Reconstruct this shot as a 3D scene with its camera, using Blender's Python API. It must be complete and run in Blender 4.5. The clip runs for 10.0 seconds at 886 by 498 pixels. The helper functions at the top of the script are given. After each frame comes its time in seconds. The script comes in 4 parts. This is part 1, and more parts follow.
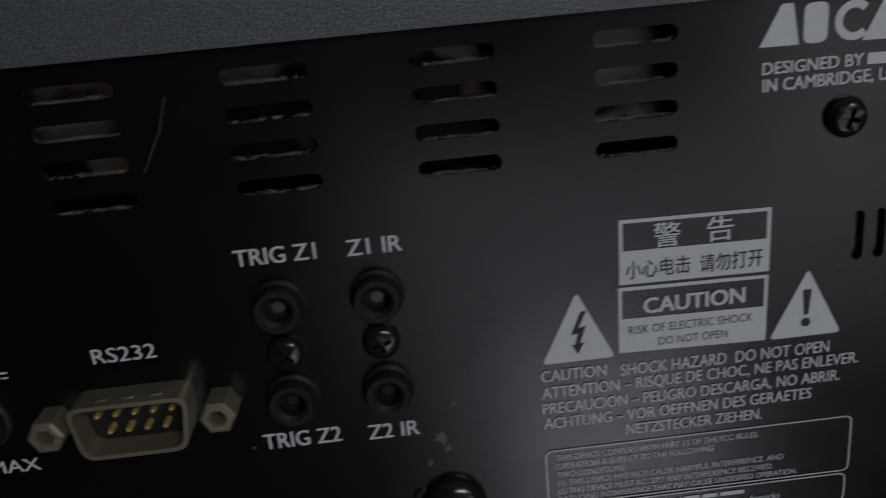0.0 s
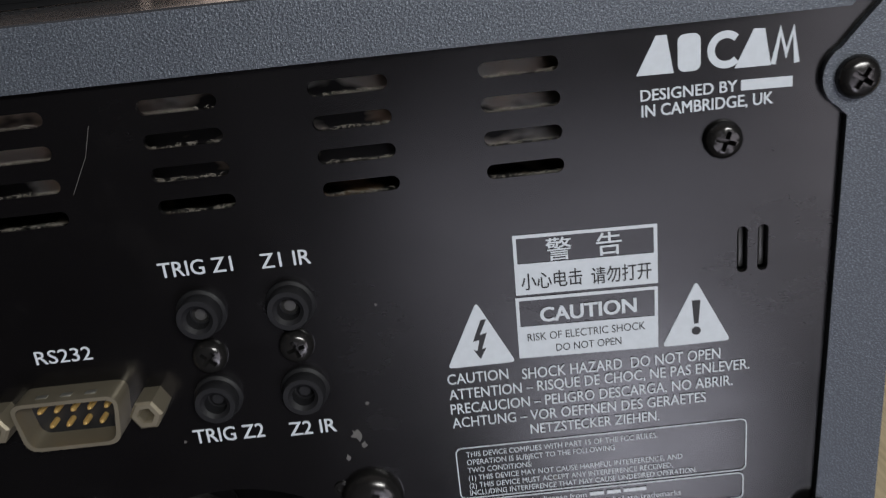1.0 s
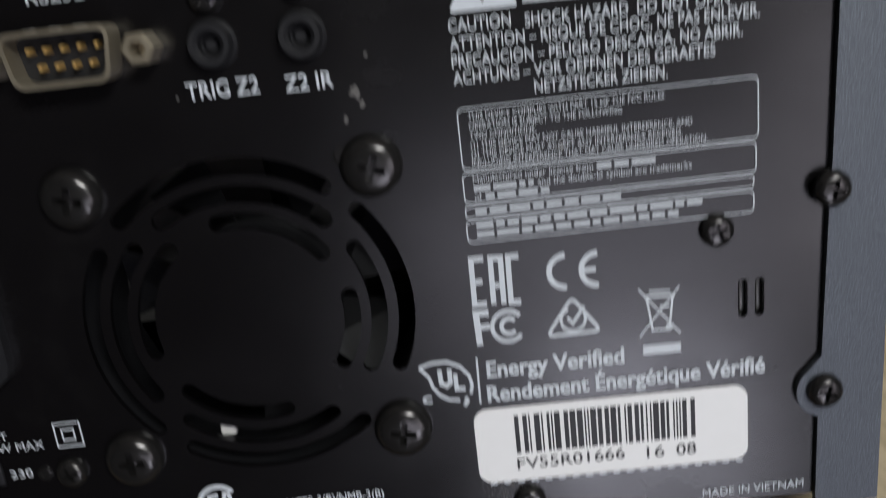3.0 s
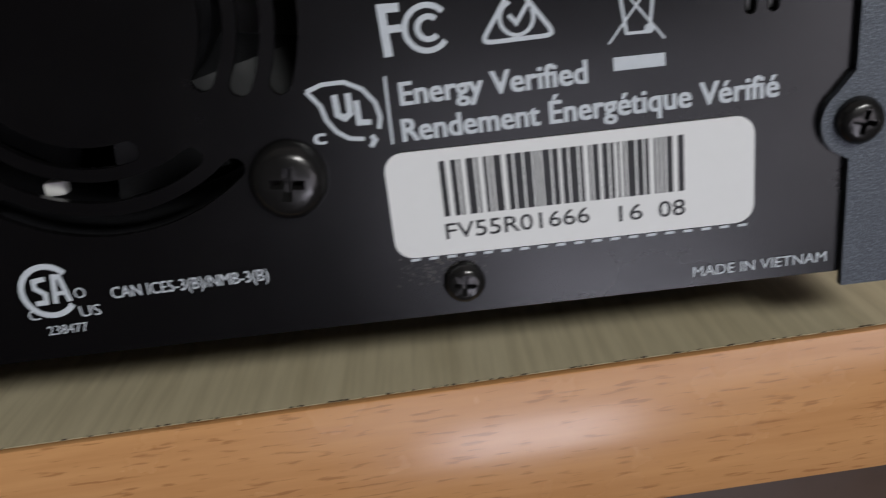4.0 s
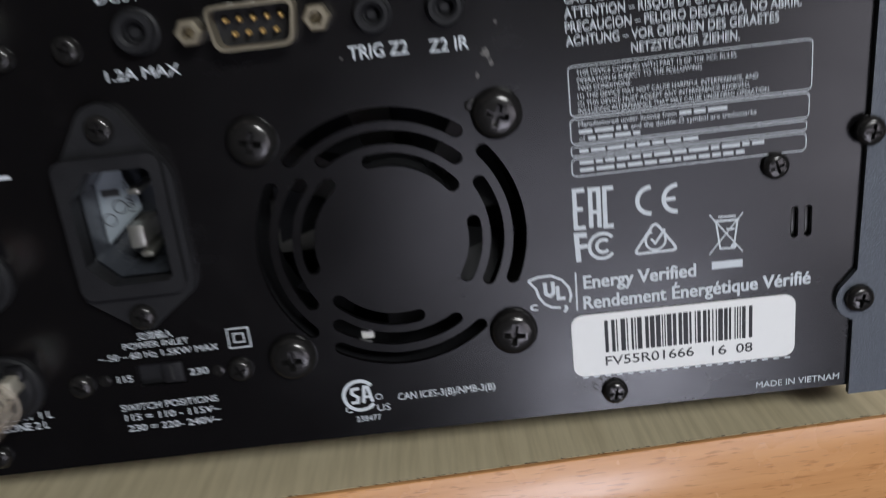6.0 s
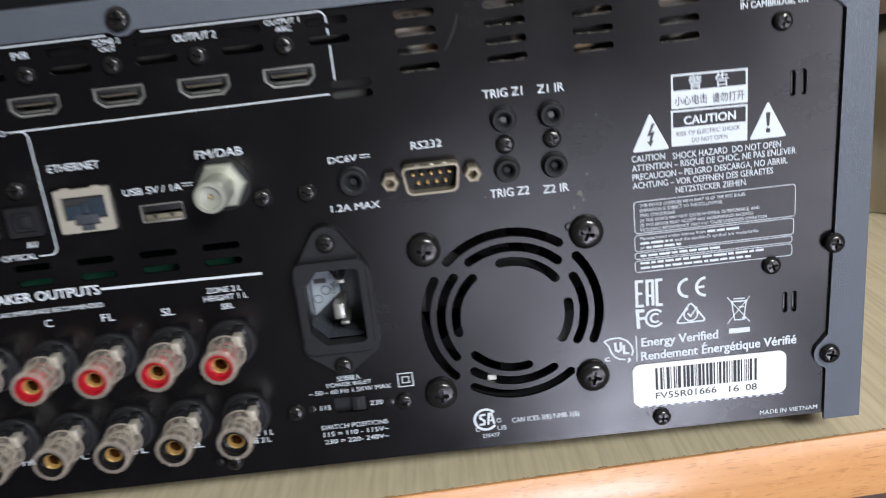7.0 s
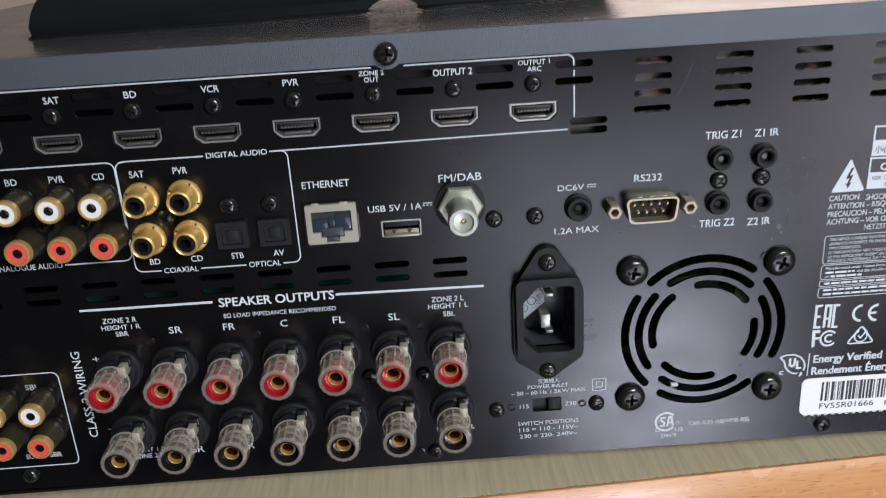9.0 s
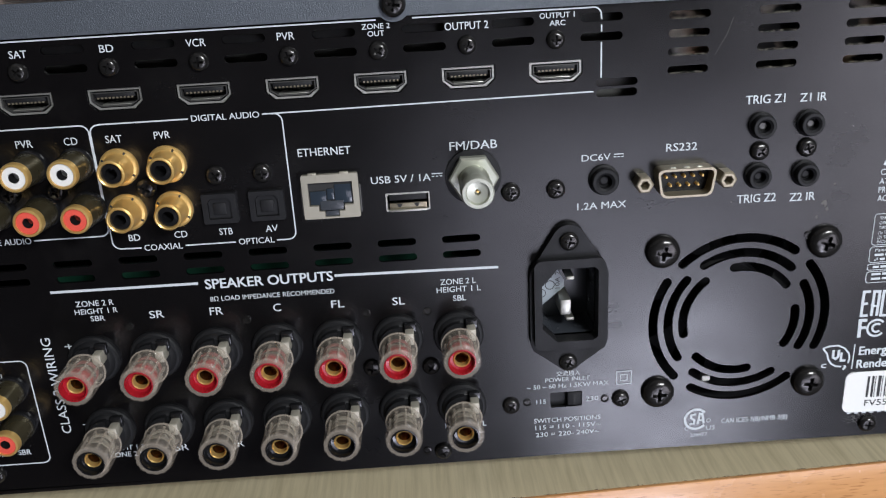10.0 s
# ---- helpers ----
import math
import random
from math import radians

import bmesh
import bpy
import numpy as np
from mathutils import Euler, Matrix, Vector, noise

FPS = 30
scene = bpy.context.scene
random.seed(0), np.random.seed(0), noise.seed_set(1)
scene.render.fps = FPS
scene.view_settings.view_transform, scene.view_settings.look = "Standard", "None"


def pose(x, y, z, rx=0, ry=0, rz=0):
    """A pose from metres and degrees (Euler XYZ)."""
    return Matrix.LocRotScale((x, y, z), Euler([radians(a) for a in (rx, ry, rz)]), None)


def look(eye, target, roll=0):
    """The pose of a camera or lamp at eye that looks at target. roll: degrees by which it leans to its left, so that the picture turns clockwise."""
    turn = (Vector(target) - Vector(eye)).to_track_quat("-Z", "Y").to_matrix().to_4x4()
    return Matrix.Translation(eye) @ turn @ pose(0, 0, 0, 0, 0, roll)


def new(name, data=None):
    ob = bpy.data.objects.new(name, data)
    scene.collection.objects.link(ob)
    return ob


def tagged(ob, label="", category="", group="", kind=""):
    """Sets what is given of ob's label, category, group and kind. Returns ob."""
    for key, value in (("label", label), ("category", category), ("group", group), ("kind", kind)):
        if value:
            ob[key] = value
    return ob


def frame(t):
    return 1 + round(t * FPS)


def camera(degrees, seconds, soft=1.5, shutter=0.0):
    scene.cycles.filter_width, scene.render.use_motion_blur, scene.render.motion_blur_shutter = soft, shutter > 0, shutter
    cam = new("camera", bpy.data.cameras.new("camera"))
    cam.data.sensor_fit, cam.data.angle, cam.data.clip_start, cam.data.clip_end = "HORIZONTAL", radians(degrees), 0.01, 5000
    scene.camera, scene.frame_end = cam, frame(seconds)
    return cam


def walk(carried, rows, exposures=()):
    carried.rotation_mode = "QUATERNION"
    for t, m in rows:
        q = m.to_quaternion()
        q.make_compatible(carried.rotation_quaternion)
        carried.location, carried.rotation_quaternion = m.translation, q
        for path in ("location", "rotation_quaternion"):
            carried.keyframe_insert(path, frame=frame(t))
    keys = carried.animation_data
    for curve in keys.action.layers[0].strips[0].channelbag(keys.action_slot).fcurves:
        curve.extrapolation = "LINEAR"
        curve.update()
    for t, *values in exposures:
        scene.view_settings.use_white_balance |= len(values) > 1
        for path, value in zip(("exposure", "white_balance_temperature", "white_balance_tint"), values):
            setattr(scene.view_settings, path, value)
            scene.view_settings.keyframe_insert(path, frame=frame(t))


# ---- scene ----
cam = camera(54.90, 10.0, 1.1, 0.5)
PATH = [
    (0, (0.02332, -0.11703, 0.17044), (0.0379, 0.2595, 0.0363), -5.55),
    (0.5, (0.04011, -0.11720, 0.17298), (0.0414, 0.2592, 0.0377), -6.11),
    (1, (0.04423, -0.12649, 0.17539), (0.0400, 0.2493, 0.0383), -6.40),
    (1.5, (0.04700, -0.13581, 0.17551), (0.0396, 0.2408, 0.0409), -6.50),
    (2, (0.04169, -0.14333, 0.16560), (0.0326, 0.2361, 0.0393), -6.39),
    (2.5, (0.03492, -0.14563, 0.14402), (0.0278, 0.2356, 0.0233), -6.29),
    (2.7, (0.03643, -0.14650, 0.13049), (0.0315, 0.2385, 0.0221), -6.34),
    (3.8, (0.03967, -0.11719, 0.07101), (0.0344, 0.2555, -0.0743), -7.09),
    (4, (0.04565, -0.11379, 0.06455), (0.0431, 0.2612, -0.0746), -7.03),
    (4.5, (0.05116, -0.11321, 0.06536), (0.0421, 0.2623, -0.0721), -7.23),
    (5, (0.04979, -0.11997, 0.07287), (0.0426, 0.2556, -0.0644), -6.96),
    (5.5, (0.03309, -0.14427, 0.08965), (0.0253, 0.2329, -0.0433), -6.92),
    (5.7, (0.02299, -0.15619, 0.10078), (0.0200, 0.2208, -0.0328), -6.77),
    (6.8, (-0.00713, -0.23872, 0.15560), (-0.0129, 0.1434, 0.0375), -6.72),
    (7, (-0.01715, -0.25482, 0.16530), (-0.0203, 0.1264, 0.0443), -6.65),
    (7.5, (-0.03598, -0.28274, 0.20254), (-0.0363, 0.0940, 0.0681), -6.06),
    (8, (-0.06370, -0.28989, 0.20875), (-0.0599, 0.0851, 0.0697), -5.08),
    (8.5, (-0.08738, -0.28197, 0.20812), (-0.0798, 0.0920, 0.0664), -4.18),
    (9, (-0.09493, -0.26876, 0.20134), (-0.0879, 0.1045, 0.0576), -3.70),
    (9.5, (-0.09705, -0.25652, 0.18546), (-0.0889, 0.1178, 0.0446), -3.51),
    (10, (-0.09920, -0.24592, 0.18274), (-0.0906, 0.1285, 0.0422), -3.34),
]
walk(cam, [(t, look(eye, target, roll)) for t, eye, target, roll in PATH],
     [(0.0, -1.6, 6500, 10), (0.3, -1.0, 6500, 10), (0.7, -0.4, 6500, 10), (1.0, -0.15, 6500, 10), (2.0, 0.03, 6500, 10), (2.7, 0.0, 6500, 10), (3.8, -0.42, 6500, 10), (5.7, -0.28, 6380, 10), (6.9, 0.78, 6250, 10), (7.6, 0.65, 6250, 10), (8.2, 0.45, 6250, 10), (9.5, 0.48, 6250, 10), (10.0, 0.48, 6250, 10)])

# ---- world and large lights ----
world = bpy.data.worlds.new("room_air")
world.use_nodes = True
scene.world = world
world.node_tree.nodes["Background"].inputs[0].default_value = (0.75, 0.82, 1.0, 1)
world.node_tree.nodes["Background"].inputs[1].default_value = 0.05


def area_lamp(name, eye, target, sx, sy, watts, colour):
    data = bpy.data.lights.new(name, "AREA")
    data.shape, data.size, data.size_y, data.energy, data.color = "RECTANGLE", sx, sy, watts, colour
    ob = new(name, data)
    ob.matrix_world = look(eye, target)
    return ob


# Three unseen area lamps, added and sized to place the panel's sheen.
area_lamp("low_sheen_lamp", (0.36, -1.27, -0.735), (0.36, 0.0, -0.735), 0.38, 0.39, 4.0, (0.86, 0.86, 1.0))
area_lamp("middle_sheen_lamp", (0.27, -1.27, -0.33), (0.27, 0.0, -0.33), 0.64, 0.36, 1.5, (0.88, 0.86, 1.0))
area_lamp("tall_sheen_lamp", (0.99, -1.27, -0.18), (0.99, 0.0, -0.18), 0.74, 0.64, 3.8, (0.95, 0.90, 1.0))
# Unseen key light, added; aimed to match the shadow edge under the receiver.
area_lamp("front_key_light", (0.55, -1.13, 0.80), (0.05, 0.0, 0.05), 0.50, 0.26, 15.5, (0.95, 0.97, 0.96))
# Unseen pinkish fill, added to brighten the lid and the slots from behind.
area_lamp("rear_fill_light", (0.45, 0.93, 0.52), (0.45, 0.0, 0.52), 1.5, 0.8, 4.2, (1.0, 0.80, 0.72))

# ---- materials ----


class Mat:
    """A small builder for node materials."""

    def __init__(self, name, base, rough=0.5, metal=0.0, spec=0.5):
        self.m = bpy.data.materials.new(name)
        self.m.use_nodes = True
        self.n, self.l = self.m.node_tree.nodes, self.m.node_tree.links
        self.b = self.n["Principled BSDF"]
        self.b.inputs["Base Color"].default_value = (*base, 1)
        self.b.inputs["Roughness"].default_value = rough
        self.b.inputs["Metallic"].default_value = metal
        self.b.inputs["Specular IOR Level"].default_value = spec
        self.co = self.n.new("ShaderNodeTexCoord").outputs["Object"]

    def mapped(self, scale):
        node = self.n.new("ShaderNodeMapping")
        node.inputs["Scale"].default_value = scale
        self.l.new(self.co, node.inputs["Vector"])
        return node.outputs["Vector"]

    def noise(self, scale, detail=3.0, rough=0.55, stretch=(1, 1, 1)):
        node = self.n.new("ShaderNodeTexNoise")
        node.inputs["Scale"].default_value = scale
        node.inputs["Detail"].default_value = detail
        node.inputs["Roughness"].default_value = rough
        self.l.new(self.mapped(stretch), node.inputs["Vector"])
        return node.outputs["Fac"]

    def cells(self, scale, stretch=(1, 1, 1)):
        node = self.n.new("ShaderNodeTexVoronoi")
        node.inputs["Scale"].default_value = scale
        self.l.new(self.mapped(stretch), node.inputs["Vector"])
        return node.outputs["Distance"]

    def span(self, source, a, b, lo, hi):
        node = self.n.new("ShaderNodeMapRange")
        for key, v in (("From Min", a), ("From Max", b), ("To Min", lo), ("To Max", hi)):
            node.inputs[key].default_value = v
        self.l.new(source, node.inputs["Value"])
        return node.outputs["Result"]

    def mix(self, fac, one, two):
        node = self.n.new("ShaderNodeMix")
        node.data_type = "RGBA"
        for key, v in ((6, one), (7, two)):
            if isinstance(v, tuple):
                node.inputs[key].default_value = (*v, 1)
            else:
                self.l.new(v, node.inputs[key])
        self.l.new(fac, node.inputs[0])
        return node.outputs[2]

    def to(self, source, key):
        self.l.new(source, self.b.inputs[key])
        return self

    def bump(self, source, strength, distance):
        node = self.n.new("ShaderNodeBump")
        node.inputs["Strength"].default_value = strength
        node.inputs["Distance"].default_value = distance
        if self.b.inputs["Normal"].is_linked:
            self.l.new(self.b.inputs["Normal"].links[0].from_socket, node.inputs["Normal"])
        self.l.new(source, node.inputs["Height"])
        self.l.new(node.outputs["Normal"], self.b.inputs["Normal"])
        return self


def make_panel_black():
    k = Mat("black_panel_paint", (0.0042, 0.0038, 0.0042), 0.30, 0.0, 0.55)
    smudge = k.noise(22, 5, 0.6)
    fine = k.noise(1500, 2)
    dust = k.span(k.noise(900, 4, 0.7), 0.70, 0.80, 0.0, 0.25)
    film = k.span(k.noise(26, 6, 0.7), 0.55, 0.75, 0.0, 0.05)
    base = k.mix(film, (0.0042, 0.0038, 0.0042), (0.10, 0.095, 0.09))
    k.to(k.mix(dust, base, (0.09, 0.085, 0.08)), "Base Color")
    smear = k.noise(55, 6, 0.72, (0.5, 1, 1.3))
    rough = k.span(smudge, 0.35, 0.7, 0.20, 0.28)
    add = k.n.new("ShaderNodeMath")
    add.operation = "ADD"
    k.l.new(rough, add.inputs[0])
    k.l.new(k.span(smear, 0.48, 0.75, 0.0, 0.05), add.inputs[1])
    k.to(add.outputs[0], "Roughness")
    k.to(k.span(smear, 0.35, 0.68, 0.56, 0.50), "Specular IOR Level")
    k.bump(fine, 0.02, 0.0002)
    return k.m


def make_hammered():
    k = Mat("hammered_grey_paint", (0.085, 0.092, 0.105), 0.42, 0.35, 0.6)
    bumps, fleck = k.noise(2300, 3, 0.6), k.noise(3800, 3, 0.6)
    k.to(k.mix(k.span(fleck, 0.50, 0.74, 0, 1), (0.075, 0.085, 0.102), (0.26, 0.29, 0.33)), "Base Color")
    k.to(k.span(k.noise(40, 4), 0.3, 0.7, 0.36, 0.50), "Roughness")
    k.bump(bumps, 0.55, 0.0004)
    return k.m


def make_lid():
    k = Mat("lid_grey_paint", (0.09, 0.09, 0.095), 0.26, 0.45, 0.7)
    k.to(k.span(k.noise(30, 5), 0.3, 0.7, 0.20, 0.30), "Roughness")
    k.bump(k.noise(1400, 3), 0.06, 0.0003)
    return k.m


def make_print(name, tone):
    k = Mat(name, tone, 0.55)
    k.to(k.mix(k.span(k.noise(700, 3), 0.42, 0.62, 0, 1), tuple(v * 0.95 for v in tone), tone), "Base Color")
    return k.m


def make_plain(name, base, rough=0.4, metal=0.0, spec=0.5, grain=900, wear=0.15, bump=0.08):
    k = Mat(name, base, rough, metal, spec)
    k.to(k.mix(k.noise(grain / 6, 4), tuple(v * (1 - wear) for v in base), tuple(min(1, v * (1 + wear)) for v in base)), "Base Color")
    k.to(k.span(k.noise(grain / 10, 4), 0.3, 0.7, rough * 0.85, min(1, rough * 1.2)), "Roughness")
    if bump:
        k.bump(k.noise(grain, 2), bump, 0.0002)
    return k.m


def make_clear(name, alpha):
    k = Mat(name, (0.66, 0.57, 0.47), 0.12)
    k.b.inputs["IOR"].default_value = 1.49
    k.b.inputs["Alpha"].default_value = alpha
    k.b.inputs["Coat Weight"].default_value = 0.5
    k.to(k.span(k.noise(60, 3), 0.3, 0.7, 0.10, 0.22), "Roughness")
    return k.m


def make_shield():
    k = Mat("reflection_patched_shield", (0.2, 0.18, 0.15), 0.45, 0.35)
    patch = k.noise(75, 3, 0.5, (1, 1, 2.2))
    warm = k.noise(40, 2)
    # Beige, grey and black patches paint in reflections behind the vents.
    tone = k.mix(k.span(warm, 0.4, 0.6, 0, 1), (0.42, 0.40, 0.36), (0.50, 0.31, 0.18))
    k.to(k.mix(k.span(patch, 0.47, 0.56, 0, 1), (0.012, 0.011, 0.010), tone), "Base Color")
    return k.m


def make_beech():
    k = Mat("beech_edging", (0.50, 0.25, 0.10), 0.16, 0.0, 0.6)
    broad = k.noise(14, 5, 0.6, (0.4, 3, 3))
    grain = k.noise(420, 4, 0.6, (0.05, 1, 1))
    fleck = k.span(k.noise(1500, 2, 0.4, (0.13, 1.0, 1.0)), 0.60, 0.70, 0, 0.5)
    base = k.mix(broad, (0.58, 0.27, 0.098), (0.70, 0.38, 0.165))
    base = k.mix(k.span(grain, 0.35, 0.65, 0, 0.35), base, (0.44, 0.19, 0.065))
    k.to(k.mix(fleck, base, (0.27, 0.10, 0.035)), "Base Color")
    k.to(k.span(k.noise(60, 4), 0.3, 0.7, 0.20, 0.30), "Roughness")
    k.bump(grain, 0.03, 0.0002)
    k.bump(k.noise(900, 3), 0.05, 0.0002)
    k.b.inputs["Coat Weight"].default_value = 0.35
    k.b.inputs["Coat Roughness"].default_value = 0.16
    return k.m


def make_maple():
    k = Mat("pale_maple_laminate", (0.45, 0.42, 0.28), 0.45)
    grain = k.noise(420, 4, 0.6, (1.0, 0.05, 1))
    broad = k.noise(14, 4, 0.5, (2.0, 0.6, 1))
    base = k.mix(broad, (0.62, 0.52, 0.33), (0.72, 0.63, 0.44))
    k.to(k.mix(k.span(grain, 0.4, 0.68, 0, 0.5), base, (0.38, 0.31, 0.18)), "Base Color")
    k.bump(grain, 0.06, 0.0002)
    return k.m


def make_wall(name, tone):
    k = Mat(name, tone, 0.8)
    k.to(k.mix(k.noise(6, 6), tuple(v * 0.93 for v in tone), tone), "Base Color")
    k.bump(k.noise(180, 4), 0.1, 0.001)
    return k.m


PANEL, HAMMER, LID = make_panel_black(), make_hammered(), make_lid()
PRINT, PRINT_DARK = make_print("white_print", (0.62, 0.66, 0.70)), make_plain("dark_print", (0.02, 0.02, 0.022), 0.5)
STICKER = make_plain("white_sticker_paper", (0.82, 0.82, 0.81), 0.45, 0, 0.5, 3000, 0.02, 0.02)
SCREW = make_plain("black_oxide_screw", (0.055, 0.053, 0.052), 0.22, 0.8, 0.6, 700, 0.3)
RUBBER = make_plain("black_moulded_plastic", (0.011, 0.011, 0.0125), 0.52, 0, 0.32, 1400, 0.2, 0.3)
GLOSSY = make_plain("black_glossy_plastic", (0.010, 0.010, 0.011), 0.16, 0, 0.5, 600, 0.2, 0.02)
NICKEL = make_plain("nickel_plate", (0.55, 0.54, 0.49), 0.38, 0.9, 0.5, 800, 0.12)
TIN = make_plain("bright_tin_plate", (0.44, 0.41, 0.34), 0.40, 0.35, 0.5, 800, 0.12)
SATIN = make_plain("satin_tin_plate", (0.37, 0.325, 0.24), 0.36, 0.7, 0.5, 800, 0.12)
GOLD = make_plain("gold_plate", (0.84, 0.55, 0.19), 0.32, 0.65, 0.5, 700, 0.12)
# Darker copy of the gold; shade deep in the terminal bores is painted in.
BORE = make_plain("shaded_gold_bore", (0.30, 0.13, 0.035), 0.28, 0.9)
SMOKE = make_plain("smoked_brass_barrel", (0.10, 0.085, 0.05), 0.25, 0.7, 0.5, 700, 0.25)
RED = make_plain("red_plastic", (0.34, 0.009, 0.018), 0.30)
REDRCA = make_plain("coral_red_plastic", (0.75, 0.10, 0.07), 0.35)
WHITE = make_plain("white_plastic", (0.80, 0.79, 0.76), 0.35)
CLEAR, FROSTED, BEECH, MAPLE = make_clear("clear_plastic", 0.11), make_clear("clear_plastic_rib", 0.30), make_beech(), make_maple()
# Near-black tone that paints in the shade of holes, notches and slits.
HOLE = make_plain("hole_shade_tone", (0.02, 0.02, 0.02), 0.6)
INNER = make_plain("bare_zinc_interior", (0.30, 0.29, 0.28), 0.5, 0.5)
RIM = make_plain("dull_nickel_rim", (0.50, 0.50, 0.46), 0.36, 0.75, 0.5, 800, 0.2)
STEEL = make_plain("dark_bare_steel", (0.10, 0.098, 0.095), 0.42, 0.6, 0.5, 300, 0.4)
SHIELD = make_shield()
AERIAL = make_plain("greenish_nickel_plate", (0.50, 0.51, 0.43), 0.34, 0.55, 0.5, 800, 0.12)
CORE_DARK = make_plain("dark_inner_core", (0.03, 0.026, 0.022), 0.3)
ROSE = make_plain("rose_tinted_sleeve", (0.22, 0.075, 0.07), 0.35)
CASE = make_plain("matt_black_casing", (0.005, 0.005, 0.006), 0.6, 0, 0.2, 900, 0.2, 0.1)
# Blue grey that paints reflections into the network socket.
GLASSY = make_plain("blue_grey_reflection", (0.028, 0.038, 0.052), 0.14, 0, 0.5, 300, 0.5)
SLEEVE = make_plain("milky_inner_sleeve", (0.30, 0.27, 0.22), 0.4)
COPPER = make_plain("varnished_copper", (0.45, 0.22, 0.10), 0.4, 0.4)
BOARD = make_plain("green_circuit_board", (0.02, 0.10, 0.06), 0.4)
BLUE = make_plain("blue_sleeving", (0.05, 0.16, 0.28), 0.4)
DUST = make_plain("grey_dust_lint", (0.20, 0.18, 0.15), 0.9)
# Tone of the unseen walls, near black so the panel reflects little.
DIM = make_wall("darkened_wall_tone", (0.045, 0.041, 0.040))
PLATE = make_plain("grey_moulded_plate", (0.22, 0.25, 0.27), 0.3)
LINING = make_plain("dark_grey_insert", (0.05, 0.055, 0.065), 0.25)
BAG = make_wall("olive_beige_canvas", (0.36, 0.31, 0.22))
FLAP = make_wall("brown_leather", (0.10, 0.055, 0.035))
PINK = make_wall("pinkish_beige_wall_paint", (0.78, 0.60, 0.52))
CEIL = make_wall("white_ceiling_paint", (0.80, 0.80, 0.80))
# Unseen floor, darkened to take its haze off the panel.
FLOOR = make_wall("darkened_floor_tone", (0.03, 0.025, 0.021))
CLOTH = make_wall("beige_backing_cloth", (0.50, 0.42, 0.30))
BROWN = make_plain("dark_brown_cabinet_board", (0.07, 0.04, 0.025), 0.35)

# ---- geometry helpers, in millimetres ----
MM = 0.001


def finish(bm, smooth=True):
    bmesh.ops.recalc_face_normals(bm, faces=bm.faces)
    bm.transform(Matrix.Scale(MM, 4))
    me = bpy.data.meshes.new("m")
    bm.to_mesh(me)
    bm.free()
    if smooth:
        me.shade_smooth()
        me.set_sharp_from_angle(angle=radians(32))
    return me


def part(name, shape, material, parent=None, label="", at=None, smooth=True):
    me = shape if isinstance(shape, bpy.types.Mesh) else finish(shape, smooth)
    if not me.materials:
        me.materials.append(material)
        me.name = name
    ob = new(name, me)
    ob.parent = parent
    if at is not None:
        ob.location = [v * MM for v in at]
    if label:
        tagged(ob, label)
    return ob


def thing(name, label, category, group="", at=(0, 0, 0)):
    ob = new(name)
    ob.empty_display_size = 0.02
    ob.location = [v * MM for v in at]
    return tagged(ob, label, category, group)


def block(x0, x1, y0, y1, z0, z1, bevel=0.0, bm=None):
    bm = bm or bmesh.new()
    vs = [bm.verts.new((x, y, z)) for x in (x0, x1) for y in (y0, y1) for z in (z0, z1)]
    fs = [(0, 1, 3, 2), (4, 6, 7, 5), (0, 4, 5, 1), (2, 3, 7, 6), (0, 2, 6, 4), (1, 5, 7, 3)]
    faces = [bm.faces.new([vs[i] for i in f]) for f in fs]
    if bevel:
        edges = {e for f in faces for e in f.edges}
        bmesh.ops.bevel(bm, geom=list(edges), offset=bevel, segments=2, affect="EDGES", profile=0.5)
    return bm


def lathe(profile, n=32, bm=None, cx=0, cz=0):
    """Turn (radius, distance in front of the panel) pairs round an axis that points out of the panel."""
    bm = bm or bmesh.new()
    rings = []
    for r, d in profile:
        if r <= 0:
            rings.append([bm.verts.new((cx, -d, cz))])
        else:
            rings.append([bm.verts.new((cx + r * math.cos(a), -d, cz + r * math.sin(a))) for a in (2 * math.pi * i / n for i in range(n))])
    for a, b in zip(rings, rings[1:]):
        for i in range(n):
            j = (i + 1) % n
            if len(a) == 1 and len(b) == 1:
                continue
            if len(a) == 1:
                bm.faces.new((a[0], b[i], b[j]))
            elif len(b) == 1:
                bm.faces.new((a[i], b[0], a[j]))
            else:
                bm.faces.new((a[i], b[i], b[j], a[j]))
    return bm


def sheet(loops, y0, y1):
    """A plate between y0 and y1 with the outline loops[0] and holes cut through it: points are (x, z)."""
    cu = bpy.data.curves.new("outline", "CURVE")
    cu.dimensions, cu.fill_mode, cu.extrude = "2D", "BOTH", abs(y1 - y0) / 2
    for loop in loops:
        sp = cu.splines.new("POLY")
        sp.points.add(len(loop) - 1)
        for p, (x, z) in zip(sp.points, loop):
            p.co = (x, z, 0, 1)
        sp.use_cyclic_u = True
    ob = bpy.data.objects.new("outline", cu)
    me = bpy.data.meshes.new_from_object(ob)
    bm = bmesh.new()
    bm.from_mesh(me)
    bpy.data.objects.remove(ob)
    bpy.data.meshes.remove(me)
    bpy.data.curves.remove(cu)
    bmesh.ops.remove_doubles(bm, verts=bm.verts, dist=1e-4)
    bm.transform(Matrix.Translation((0, (y0 + y1) / 2, 0)) @ Matrix.Rotation(radians(90), 4, "X"))
    return bm


def arc(cx, cz, r, a0, a1, n=8):
    return [(cx + r * math.cos(radians(a0 + (a1 - a0) * i / n)), cz + r * math.sin(radians(a0 + (a1 - a0) * i / n))) for i in range(n + 1)]


